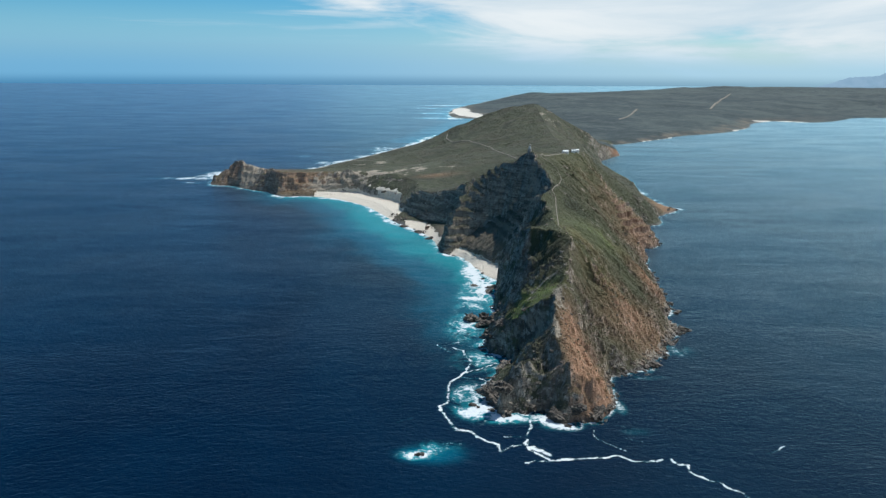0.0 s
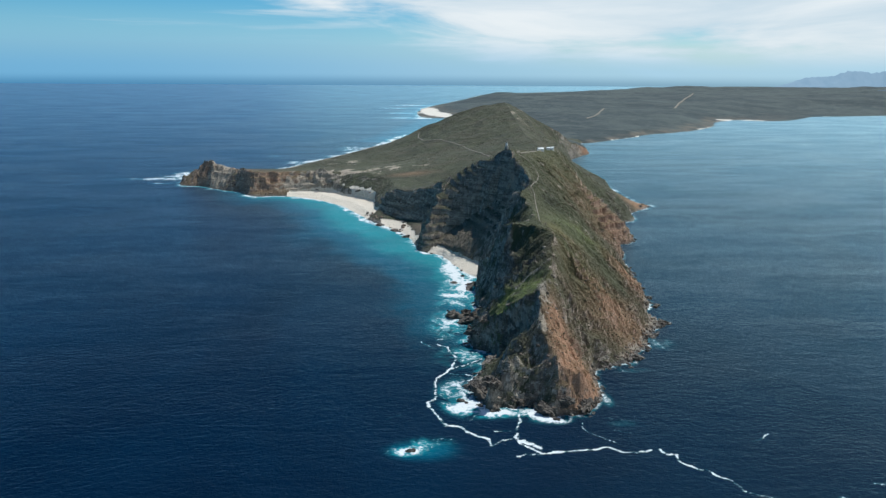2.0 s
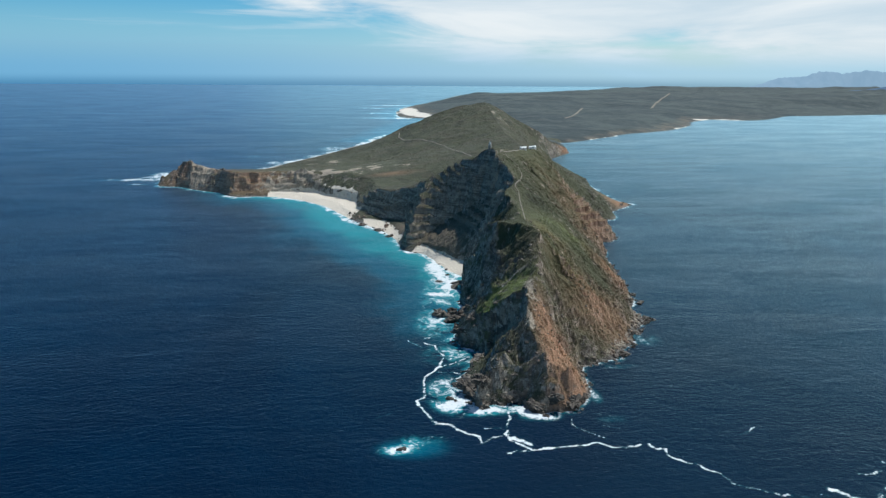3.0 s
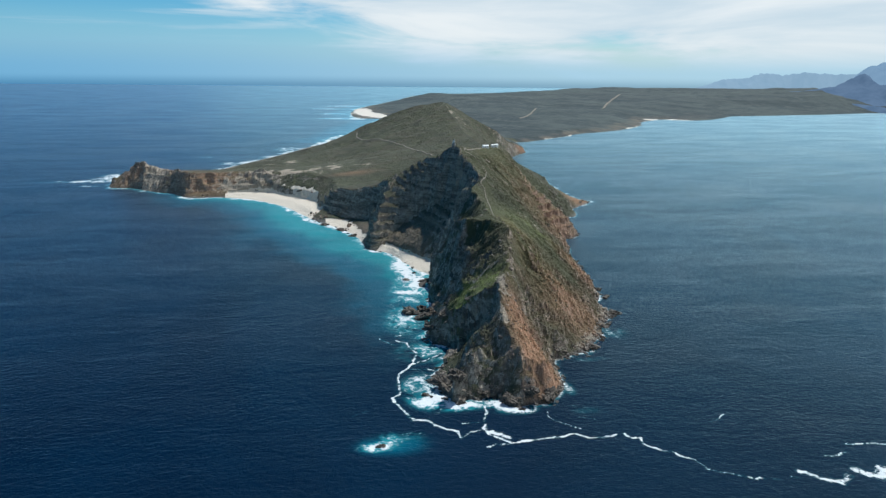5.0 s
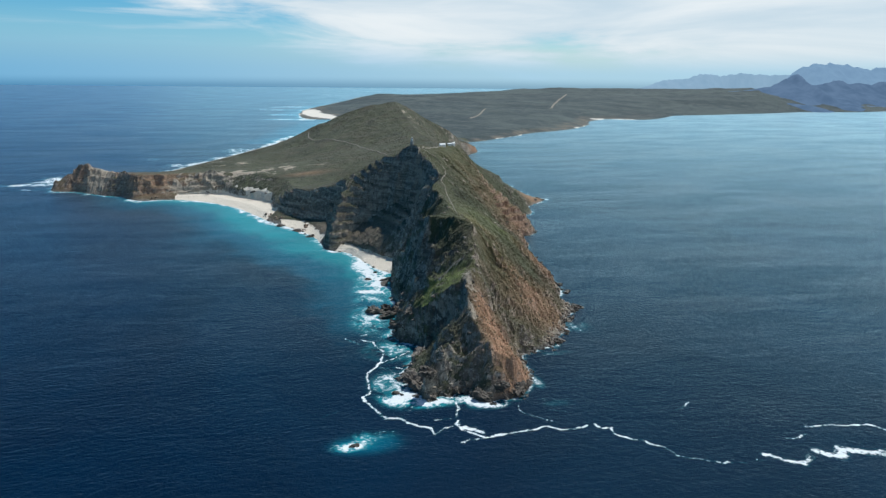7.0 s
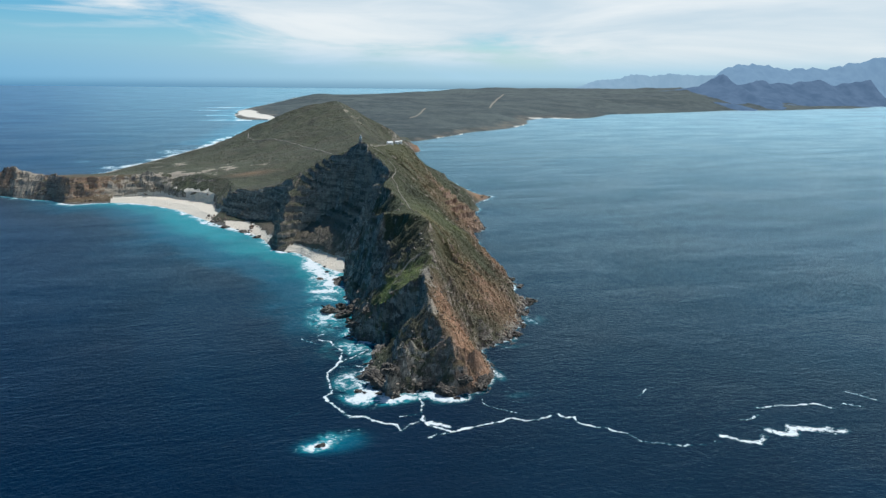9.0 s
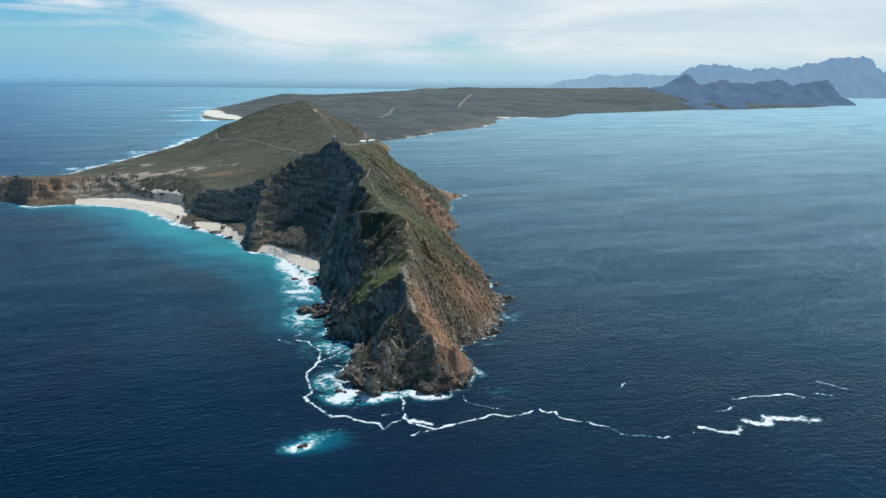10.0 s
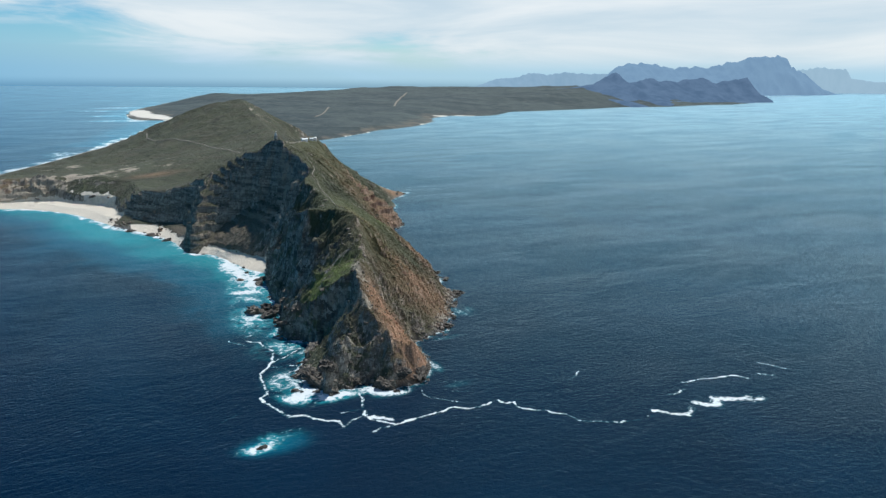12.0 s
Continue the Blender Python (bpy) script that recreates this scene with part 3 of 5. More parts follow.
def near_height(x, y):
    """The land's height with its crags, gullies and ledges."""
    ramped = step01(0.5, 1.3, sampled(near_steep, NEAR_BOX, NEAR_STEP, x, y)) * step01(430, 400, y) * (1 - 0.8 * grassy(x, y)) * (1 - bowl(x, y))
    east = step01(-2, 6, x - np.interp(y, BACKBONE[:, 1], BACKBONE[:, 0]))
    spurs = crag((y + 0.3 * x) / 9.5, x / 30, 211, 4) * (1 - 0.35 * east) + 0.45 * crag(y / 3.6, x / 14, 215, 3)
    wx = x + 1.0 * fbm(x / 11, y / 11, 111, 3) + 3.2 * ramped * (0.4 + 0.6 * step01(214, 236, y)) * spurs * (1 - 0.8 * sampled(crest_mask, NEAR_BOX, NEAR_STEP, x, y)) * (1 - 2 * east)
    wy = y + 1.1 * fbm(x / 11, y / 11, 115, 3)
    h = sampled(near_grid, NEAR_BOX, NEAR_STEP, wx, wy)
    steep = sampled(near_steep, NEAR_BOX, NEAR_STEP, wx, wy)
    cliff = sampled(cliff_mask, NEAR_BOX, NEAR_STEP, x, y)
    lawn = grassy(x, y)
    bare = step01(0.42, 1.1, steep) * (1 - 0.9 * lawn) * (1 - 0.72 * leafy(x, y, h)) * (1 - 0.8 * bowl(x, y))
    raised = step01(-0.5, 5.0, h) * (1 - 0.6 * sampled(crest_mask, NEAR_BOX, NEAR_STEP, wx, wy) * step01(176, 186, y))
    a, b = 0.8 * x + 0.6 * y, -0.6 * x + 0.8 * y
    far = step01(420, 600, y)
    sunny = step01(-2, 6, x - np.interp(y, BACKBONE[:, 1], BACKBONE[:, 0]))
    bold = (1 + 0.5 * step01(440, 380, y)) * (1 - 0.7 * lawn)
    big = fbm(x / 24, y / 24, 11, 3) * (0.5 + 1.1 * bare)
    falls = crag((y + 0.35 * x) / 11.0, x / 26, 21, 4) * (0.3 + 1.25 * bare) * bold
    slabs = crag(a / 9.0, b / 15.0, 26, 4) * (0.2 + 1.1 * bare) * bold
    fine = crag(x / 2.9, y / 2.9, 31, 3) * (0.1 + 0.85 * bare) * (1 - 0.6 * cliff) + fbm(x / 1.3, y / 1.3, 41, 2) * (0.08 + 0.34 * bare)
    fine = fine + crag(a / 4.6, b / 6.5, 36, 3) * 1.25 * bare * step01(275, 235, y) * (1 - cliff)
    fine = fine + (crag(a / 8.0, b / 12.0, 38, 4) * 1.7 + crag(x / 3.4, y / 3.4, 39, 2) * 0.9) * bare * step01(262, 238, y) * (1 - sunny) * (1 - 0.7 * sampled(crest_mask, NEAR_BOX, NEAR_STEP, x, y))
    fine = fine + crag(x / 10.0, y / 10.0, 47, 4) * 4.2 * cliff * step01(-25, -60, x) * bare
    hill = crag(x / 34, y / 34, 45, 4) * 1.5 * far * step01(16, 40, h)
    out = h + raised * ((big + (falls * (1 - 0.5 * sunny) + slabs) * (1 - 0.92 * cliff * step01(-60, -25, x)) * (1 - 0.6 * far) + fine) + hill)
    # Level beds of rock, broken by upright joints, in the great cliffs.
    joints = crag((x - y) / 7.0, (x + y) / 16.0, 51, 3)
    tall = 4.2 + 0.7 * fbm(x / 60, y / 60, 61, 2)
    k = (out + 0.9 * fbm(x / 40, y / 40, 71, 2) + 0.35 * joints) / tall
    k0 = np.floor(k)
    stepped = out + (k0 + step01(0.30, 0.62, k - k0) - k) * tall * 0.65 - 0.6 * joints
    return out + 0.85 * (stepped - out) * cliff * step01(0.55, 0.95, steep) * step01(3, 8, h)


FAR_BOX, FAR_STEP = (-72, 2520, 864, 3720), 12.0
FAR_WEST = [(-72, 864), (-61.5, 897), (-42, 948), (-8.7, 1079), (20, 1250), (50, 1397), (76, 1467), (11.5, 1462), (-0.3, 1618), (22, 1869), (75, 2099), (114, 2218), (191, 2548), (290, 3066), (600, 3500), (870, 3600), (1500, 3660), (2450, 3660), (2400, 2300)]
FAR_EAST = [(2240, 1935), (2100, 1850), (1882, 1745), (1783, 1760), (1552, 1680), (1377, 1705), (1220, 1636), (1099, 1602), (989, 1571), (908, 1566), (809, 1440), (768, 1400), (734, 1355), (713, 1385), (694, 1412), (674, 1443), (630, 1407), (586, 1358), (555, 1272), (503, 1195), (456, 1148), (420, 1124), (367, 1101), (331, 1042), (295, 1006), (252, 963), (228, 950), (221, 890), (217, 864)]
FAR_LINES = [
    [(206, 880, 7), (214, 945, 7), (240, 985, 6), (285, 1040, 6), (330, 1085, 7), (400, 1150, 7)],
    [(106, 864, 36), (112, 920, 22), (125, 1000, 13), (190, 1084, 12), (260, 1300, 15), (350, 1700, 23), (290, 2300, 31), (225, 2300, 22)],
    [(290, 2300, 31), (385, 2500, 19), (442, 2600, 17), (699, 3000, 17), (820, 2900, 23), (900, 2700, 42), (1115, 2800, 41), (1248, 2800, 45), (1450, 2750, 41), (1514, 2600, 44), (1650, 2500, 50), (1650, 2300, 52), (1560, 2100, 52), (1440, 2000, 50)],
    [(500, 1300, 10), (600, 1600, 16), (900, 1800, 21), (1200, 1850, 30), (1400, 1900, 42)],
]
far_grid, far_land, far_off = relief(FAR_BOX, FAR_STEP, FAR_WEST + FAR_EAST, FAR_LINES, 0.06)


def far_height(x, y):
    h = sampled(far_grid, FAR_BOX, FAR_STEP, x, y)
    raised = np.clip(h / 12, 0, 1)
    return h + raised * (fbm(x / 130, y / 130, 81, 4) * (2.0 + 0.10 * h) + crag(x / 60, y / 60, 85, 3) * 0.05 * h)


# ---- the large structure ----
def graded(*runs):
    """Coordinates with a spacing of their own in each run: (start, end, spacing) in order."""
    out = []
    for a, b, s in runs:
        k = max(1, int(round((b - a) / s)))
        out += [a + (b - a) * i / k for i in range(k)]
    return np.array(out + [runs[-1][1]])


def sheet_mesh(name, xs, ys, z, keep, fields, mat, smooth=True):
    """A mesh over a grid of plan coordinates, of the cells that keep says, with its per-vertex fields."""
    ny, nx = z.shape
    gx, gy = np.meshgrid(xs, ys)
    idx = np.arange(nx * ny).reshape(ny, nx)
    cell = keep[:-1, :-1] | keep[1:, :-1] | keep[:-1, 1:] | keep[1:, 1:]
    quads = np.stack([idx[:-1, :-1], idx[:-1, 1:], idx[1:, 1:], idx[1:, :-1]], -1)[cell]
    used, flatq = np.unique(quads, return_inverse=True)
    quads = flatq.reshape(-1, 4)
    co = np.stack([gx, gy, z], -1).reshape(-1, 3)[used]
    me = bpy.data.meshes.new(name)
    me.vertices.add(len(co)), me.loops.add(quads.size), me.polygons.add(len(quads))
    me.vertices.foreach_set("co", co.ravel().astype(np.float32))
    me.loops.foreach_set("vertex_index", quads.ravel().astype(np.int32))
    me.polygons.foreach_set("loop_start", np.arange(0, quads.size, 4, dtype=np.int32))
    me.polygons.foreach_set("use_smooth", np.full(len(quads), smooth))
    me.update(calc_edges=True)
    for key, values in fields.items():
        layer = me.attributes.new(key, "FLOAT", "POINT")
        layer.data.foreach_set("value", values.ravel()[used].astype(np.float32))
    me.materials.append(mat)
    return new(name, me)


blob = soft_spot

xs = graded((-216, -60, 1.3), (-60, 4, 0.8), (4, 128, 0.45), (128, 352, 1.6))
ys = graded((164, 330, 0.45), (330, 470, 0.55), (470, 560, 0.8), (560, 830, 1.6), (830, 964, 2.5))
gx, gy = np.meshgrid(xs, ys)
gz = near_height(gx, gy)
base = sampled(near_grid, NEAR_BOX, NEAR_STEP, gx, gy)
beach = step01(8.4, 6.0, base + 2.0 * fbm(gx / 9, gy / 9, 5, 3)) * (inside(gx, gy, [(-104, 520), (-62, 492), (-37, 444), (-27, 462), (-24, 492), (-34, 520), (-58, 538), (-80, 546), (-100, 544)]))
beach = np.maximum(beach, step01(3.4, 2.0, base + 1.5 * fbm(gx / 7, gy / 7, 6, 3)) * inside(gx, gy, [(-25, 445), (-22, 415), (-8, 380), (0, 382), (2, 398), (-4, 425), (-14, 436)]))
beach = np.maximum(beach, step01(4.6, 3.2, base + 0.8 * fbm(gx / 7, gy / 7, 6, 3)) * inside(gx, gy, [(3, 360), (10, 340), (20, 306), (32, 309), (32, 324), (23, 346), (11, 367)]))
gz = gz + (np.clip(base, -4, 3.0) * 0.7 - gz) * np.clip(beach * 1.3, 0, 1) * 0.85
beach = np.maximum(beach, step01(11, 8, base + 2.5 * fbm(gx / 9, gy / 9, 8, 3)) * inside(gx, gy, [(-58, 532), (-34, 498), (-25, 496), (-27, 522), (-42, 543)]))
meadow = np.clip(grassy(gx, gy) + 0.35 * blob(gx, gy, 75, 400, 30, 40) + 0.55 * blob(gx, gy, 55, 241, 8, 11), 0, 1)
ochre = np.clip(blob(gx, gy, 44.5, 190, 7.5, 15) * 1.5 + blob(gx, gy, 40, 200, 3.5, 12) * 1.2 + blob(gx, gy, 66, 232, 18, 14) * 0.9 + blob(gx, gy, 84, 282, 9, 20) * 1.1 + blob(gx, gy, 104, 370, 26, 40) * 0.75 + blob(gx, gy, 55, 258, 10, 7) * 0.3 + blob(gx, gy, 158, 485, 14, 14) + blob(gx, gy, 200, 822, 20, 20) + blob(gx, gy, -5, 520, 14, 6) * 0.55 + blob(gx, gy, -165, 590, 40, 18) * 0.55 + blob(gx, gy, -115, 552, 30, 14) * 0.6, 0, 1)
steepness = sampled(near_steep, NEAR_BOX, NEAR_STEP, gx, gy)
# Blobs at (31, 252) and (28, 212) lift the shaded west face by colour.
pale = np.clip(0.95 * step01(6.5, 2.5, base) * step01(20, -20, gx) * step01(620, 660, gy) + 0.40 * blob(gx, gy, 31, 252, 8, 42) + 0.40 * blob(gx, gy, 28, 212, 6, 12) + 0.75 * blob(gx, gy, 34.5, 199, 1.5, 5) + 0.7 * blob(gx, gy, 50, 192, 2, 6) + 0.5 * blob(gx, gy, 38, 214, 2, 8) + 0.6 * step01(3.5, 1.5, base) * step01(50, 70, gx) * step01(320, 290, gy) + 0.35 * blob(gx, gy, -172, 592, 30, 16) + 0.38 * sampled(cliff_mask, NEAR_BOX, NEAR_STEP, gx, gy) * step01(0, -30, gx) * step01(0.0, 0.4, fbm(gx / 13, gy / 13, 201, 3)) + 1.0 * blob(gx, gy, -62, 553, 40, 12) * step01(-0.25, 0.2, fbm(gx / 10, gy / 10, 203, 3)) + (1.2 * blob(gx, gy, -70, 650, 16, 20) + blob(gx, gy, -34, 552, 34, 13) + 0.5 * blob(gx, gy, -10, 590, 90, 60)) * step01(0.02, 0.3, fbm(gx / 13, gy / 9, 205, 4)) + blob(gx, gy, -100, 720, 8, 60, 40) * 0.6 + blob(gx, gy, -160, 580, 14, 14) * 0.8 + blob(gx, gy, -85, 545, 25, 8) * 0.6 + blob(gx, gy, 44, 335, 5, 25) * 0.6 + blob(gx, gy, 108, 725, 12, 26) * 0.9 * step01(0.0, 0.3, fbm(gx / 7, gy / 7, 207, 3)), 0, 1)
veg = leafy(gx, gy, base) * (1 - 0.7 * ochre)
# Paler crest: white-streaked rock, with the light it catches painted in.
pale = np.clip(pale + 0.3 * sampled(crest_mask, NEAR_BOX, NEAR_STEP, gx, gy) ** 4 * step01(300, 230, gy) * (0.6 + 1.2 * fbm(gx / 5, gy / 5, 181, 3)), 0, 1)
scree = np.clip(1.15 * bowl(gx, gy), 0, 1) * step01(1.9, 1.1, steepness) * (1 - np.clip(beach, 0, 1))
wet = step01(1.3, 0.25, gz + 0.5 * fbm(gx / 3, gy / 3, 7, 2)) * (1 - np.clip(beach, 0, 1))
ground = sheet_mesh("ground", xs, ys, gz, gz > -1.2, {"sand": np.clip(beach, 0, 1), "meadow": meadow, "ochre": ochre, "bare": pale, "wet": wet, "scree": scree, "veg": veg, "cliff": sampled(cliff_mask, NEAR_BOX, NEAR_STEP, gx, gy)}, LAND, False)
tagged(ground, "rocky headland with dark cliffs, olive scrub and a sandy bay", "headland", kind="structure")

xs = graded((-72, 400, 5), (400, 700, 8), (700, 2520, 14))
ys = graded((894, 1200, 5), (1200, 1700, 8), (1700, 3720, 18))
gx, gy = np.meshgrid(xs, ys)
gz = far_height(gx, gy) - 1.8 * step01(975, 940, gy)
dunes = np.clip(blob(gx, gy, 42, 1760, 24, 170) + blob(gx, gy, 66, 1560, 22, 120, 10) + blob(gx, gy, 660, 1425, 55, 16, 12) * step01(6, 2, gz), 0, 1)
dunes = np.maximum(dunes, 0.50 * step01(1250, 1050, gx) * step01(1.6, 0.3, gz) * (0.75 + 0.8 * fbm(gx / 90, gy / 90, 15, 3)))
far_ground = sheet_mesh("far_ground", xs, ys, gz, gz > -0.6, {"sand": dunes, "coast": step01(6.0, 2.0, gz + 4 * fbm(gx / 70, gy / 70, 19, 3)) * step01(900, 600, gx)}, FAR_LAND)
tagged(far_ground, "long low heath-covered peninsula with pale dunes and shore", "peninsula", kind="structure")

# The sea: one sheet to the horizon, finer near the point.
xs = graded((-9000, -1200, 975), (-1200, -240, 60), (-240, -30, 6), (-30, -14, 0.8), (-14, 152, 0.42), (152, 160, 0.8), (160, 400, 8), (400, 1200, 80), (1200, 9000, 975))
ys = graded((-9000, -500, 1000), (-500, 60, 56), (60, 118, 4), (118, 190, 0.42), (190, 345, 0.6), (345, 560, 2.0), (560, 1100, 7), (1100, 2300, 16), (2300, 9000, 837))
gx, gy = np.meshgrid(xs, ys)
pad = 60
shore_gap = away(np.pad(near_land, pad), 60)
gap = sampled(shore_gap, (NEAR_BOX[0] - pad, 0, NEAR_BOX[2] - pad, 0), NEAR_STEP, gx, gy)
gap = np.where((gx < NEAR_BOX[0] - pad) | (gx > NEAR_BOX[1] + pad) | (gy < NEAR_BOX[2] - pad) | (gy > NEAR_BOX[3]), 60, np.minimum(gap, 60))
west = step01(60, 30, gx) * step01(200, 225, gy) * step01(640, 540, gy)
bay = step01(62, 4, gap) * west * step01(215, 320, gy) * step01(-190, -90, gx)
tongue = blob(gx, gy, 0, 235, 14, 45) * 0.32 + blob(gx, gy, 15, 180, 13, 10) * 0.3 + blob(gx, gy, -4, 160, 9, 5) * 1.1
shallow = np.clip(0.85 * bay + 0.24 * blob(gx, gy, -45, 420, 60, 95, -28) * step01(60, 20, gx) + 0.5 * np.exp(-gap / 4) * west + 0.7 * tongue * step01(0.0, 2.0, gap), 0, 1)
far_gap = away(np.pad(far_land, 8), 8) * FAR_STEP
far_gap = sampled(far_gap, (FAR_BOX[0] - 96, 0, FAR_BOX[2] - 96, 0), FAR_STEP, gx, gy)
far_gap = np.where((gx < FAR_BOX[0] - 96) | (gx > FAR_BOX[1]) | (gy < 960) | (gy > FAR_BOX[3]), 96, far_gap)
shallow = np.maximum(shallow, 0.6 * step01(90, 10, far_gap) * step01(200, 60, gx))
SURF_WEST = [
    (0.8, 0.3, [(-1.7, 233.8), (-0.1, 231.1), (2.3, 227.2)]),
    (1.05, 0.5, [(3.8, 231.1), (7.3, 228.4), (7.6, 224.5), (9.5, 220.8), (9.1, 214.9), (7.3, 210.6), (5.8, 207.3), (2.5, 202.9), (1.7, 199.7), (2.1, 194.6), (1.9, 189.9), (-0.4, 186.7), (-0.4, 183.1), (1.8, 179.5), (3.0, 174.0), (4.0, 172.4), (7.7, 171.9), (9.3, 168.8), (11.9, 166.5), (14.5, 165.0), (15.5, 161.6), (18.1, 164.0), (20.6, 164.8)]),
]
SURF_BAY = [
    (0.95, 0.42, [(7.1, 209.7), (11.1, 211.9), (15.5, 215.5), (18.9, 218.1)]),
    (0.7, 0.35, [(5.7, 206.4), (11.8, 205.6), (14.8, 202.8)]),
    (0.75, 0.35, [(5.5, 199.9), (12.6, 200.8), (14.5, 201.6)]),
    (0.8, 0.4, [(3.1, 256.8), (10.0, 260.2), (11.7, 264.6)]),
    (0.75, 0.4, [(3.4, 235.1), (7.7, 237.9), (10.4, 241.9)]),
    (0.7, 0.35, [(9.5, 277.9), (4.7, 270.3), (9.3, 263.2)]),
    (0.75, 0.4, [(8.2, 293.0), (15.7, 299.6), (20.9, 293.7)]),
]
SURF_SOUTH = [
    (0.95, 0.4, [(25.3, 179.1), (24.2, 174.6), (23.3, 170.3), (22.5, 166.5)]),
    (1.1, 0.5, [(21.8, 166.1), (23.0, 162.5), (24.7, 160.4), (27.5, 157.1), (32.5, 158.3), (36.5, 158.4), (40.5, 158.5), (44.2, 159.7), (48.2, 157.5), (51.3, 157.2), (55.4, 157.7)]),
    (1.1, 0.9, [(23.7, 163.6), (25.9, 161.6), (27.3, 160.2)]),
    (0.8, 0.35, [(20.8, 156.1), (23.8, 157.3), (27.2, 156.3)]),
    (0.8, 0.35, [(16.8, 169.2), (20.2, 168.9), (22.6, 169.2)]),
    (0.8, 0.3, [(41.4, 172.8), (41.2, 169.5), (42.2, 166.8), (45.4, 164.4), (47.7, 162.0)]),
    (0.6, 0.25, [(48.2, 175.3), (51.2, 174.1), (54.4, 173.5)]),
    (0.6, 0.25, [(49.0, 169.0), (53.2, 166.7)]),
    (0.7, 0.3, [(-1.8, 164.4), (2.0, 165.6), (5.6, 165.2)]),
    (0.6, 0.3, [(-12.2, 176.9), (-10.5, 178.7), (-8.6, 179.2)]),
]
SURF_EAST = [
    (1, 0.45, [(58.0, 157.9), (58.9, 155.6), (61.4, 155.6), (61.3, 152.3), (62.8, 150.5), (64.9, 148.3)]),
    (1, 0.35, [(66.2, 148.6), (67.5, 145.7), (70.4, 143.6), (71.1, 139.5), (73.3, 138.0), (78.4, 135.8)]),
    (1, 0.4, [(78.8, 135.2), (80.1, 133.6), (81.8, 133.7)]),
    (0.6, 0.3, [(82.5, 133.5), (86.4, 133.2), (89.6, 133.9), (90.9, 132.4)]),
    (0.86, 1.0, [(92.7, 135.1), (94.6, 133.9), (95.7, 132.1), (98.1, 130.8), (99.5, 129.5), (103.2, 132.2)]),
]
SURF_OUTER = [
    (0.80, 1.5, [(106.5, 134.3), (108.7, 131.8), (111.0, 130.5), (113.3, 133.8), (115.9, 132.7), (119.2, 130.5), (123.0, 130.9), (121.6, 128.8), (125.6, 128.5)]),
    (0.85, 0.55, [(112.8, 145.7), (119.9, 145.0), (124.5, 143.6), (130.2, 143.3), (132.6, 139.8)]),
    (0.95, 0.45, [(144.8, 146.5), (146.7, 144.4), (149.1, 139.9)]),
    (0.9, 0.4, [(138.4, 140.5), (141.5, 137.8)]),
    (0.8, 0.4, [(103.7, 141.5), (107.1, 141.2), (109.7, 142.1)]),
    (0.5, 0.3, [(83.8, 161.3), (87.1, 163.0)]),
    (1, 0.3, [(87.7, 163.2), (90.0, 164.4)]),
]
surf = np.zeros_like(gx)
zone = (gx > -20) & (gx < 156) & (gy > 120) & (gy < 310)
zx, zy = gx[zone], gy[zone]
zx = zx + 0.8 * fbm(zx / 4, zy / 4, 91, 4)
zy = zy + 0.8 * fbm(gx[zone] / 4, zy / 4, 95, 4)
uneven = 0.95 + 0.7 * fbm(zx / 5, zy / 5, 93, 3)
best = np.zeros_like(zx)
for strength, wide, line in SURF_WEST + SURF_BAY + SURF_SOUTH + SURF_EAST + SURF_OUTER:
    p = along(line, 0.5)
    near = np.where((zx > p[:, 0].min() - 4) & (zx < p[:, 0].max() + 4) & (zy > p[:, 1].min() - 4) & (zy < p[:, 1].max() + 4))[0]
    d = np.full(len(near), 1e9)
    for px, py in p:
        d = np.minimum(d, (zx[near] - px) ** 2 + (zy[near] - py) ** 2)
    best[near] = np.maximum(best[near], strength * uneven[near] * np.exp(-d / (0.9 * wide**2)))
ribbon = surf.copy()
ribbon[zone] = best
pools = blob(gx, gy, 12, 183, 6, 5) * 0.85 + blob(gx, gy, 19, 179, 5, 2.6) * 0.8 + blob(gx, gy, 28.5, 179.5, 5, 3) * 1.1 + blob(gx, gy, 33, 175, 5, 2.4) * 1.0 + blob(gx, gy, -6.5, 159.2, 3.6, 2.4) * 1.35 + blob(gx, gy, -1.5, 163.5, 7, 3.4) * 0.32 + blob(gx, gy, 10, 193, 7, 9) * 0.62 + blob(gx, gy, 13, 220, 9, 9) * 0.46 + blob(gx, gy, 10, 251, 8, 13) * 0.62 + blob(gx, gy, 13, 283, 8, 15) * 0.6 + blob(gx, gy, 20, 304, 6, 9) * 0.9 + blob(gx, gy, 14, 326, 6, 18) * 1.05 + blob(gx, gy, 66, 207, 7, 2.4) * 0.26 + blob(gx, gy, 84, 230, 5, 7) * 0.34 + blob(gx, gy, 52, 187, 2, 5) * 0.45 + blob(gx, gy, 53, 172, 6, 3) * 0.18
rough_side = 0.85 + 0.15 * step01(60, 30, gx)
edge = np.exp(-(np.maximum(gap - 0.4, 0) / (1.3 + 2.2 * west)) ** 1.2) * rough_side * (0.7 + 0.5 * fbm(gx / 9, gy / 9, 97, 2)) * (1 + 0.35 * step01(215, 195, gy))
cape_surf = blob(gx, gy, -212, 650, 16, 26) * 0.72 + blob(gx, gy, -232, 628, 18, 5) * 0.7 + blob(gx, gy, -218, 604, 12, 3) * 0.66 + blob(gx, gy, -125, 745, 14, 12) * 0.6 + blob(gx, gy, -80, 880, 14, 30) * 0.6 + blob(gx, gy, -160, 800, 6, 10) * 0.6 + blob(gx, gy, -18, 1485, 45, 14) * 0.7 + blob(gx, gy, -5, 2058, 70, 24) * 0.8 + blob(gx, gy, -45, 1890, 50, 20) * 0.65 + blob(gx, gy, -28, 1660, 40, 18) * 0.65
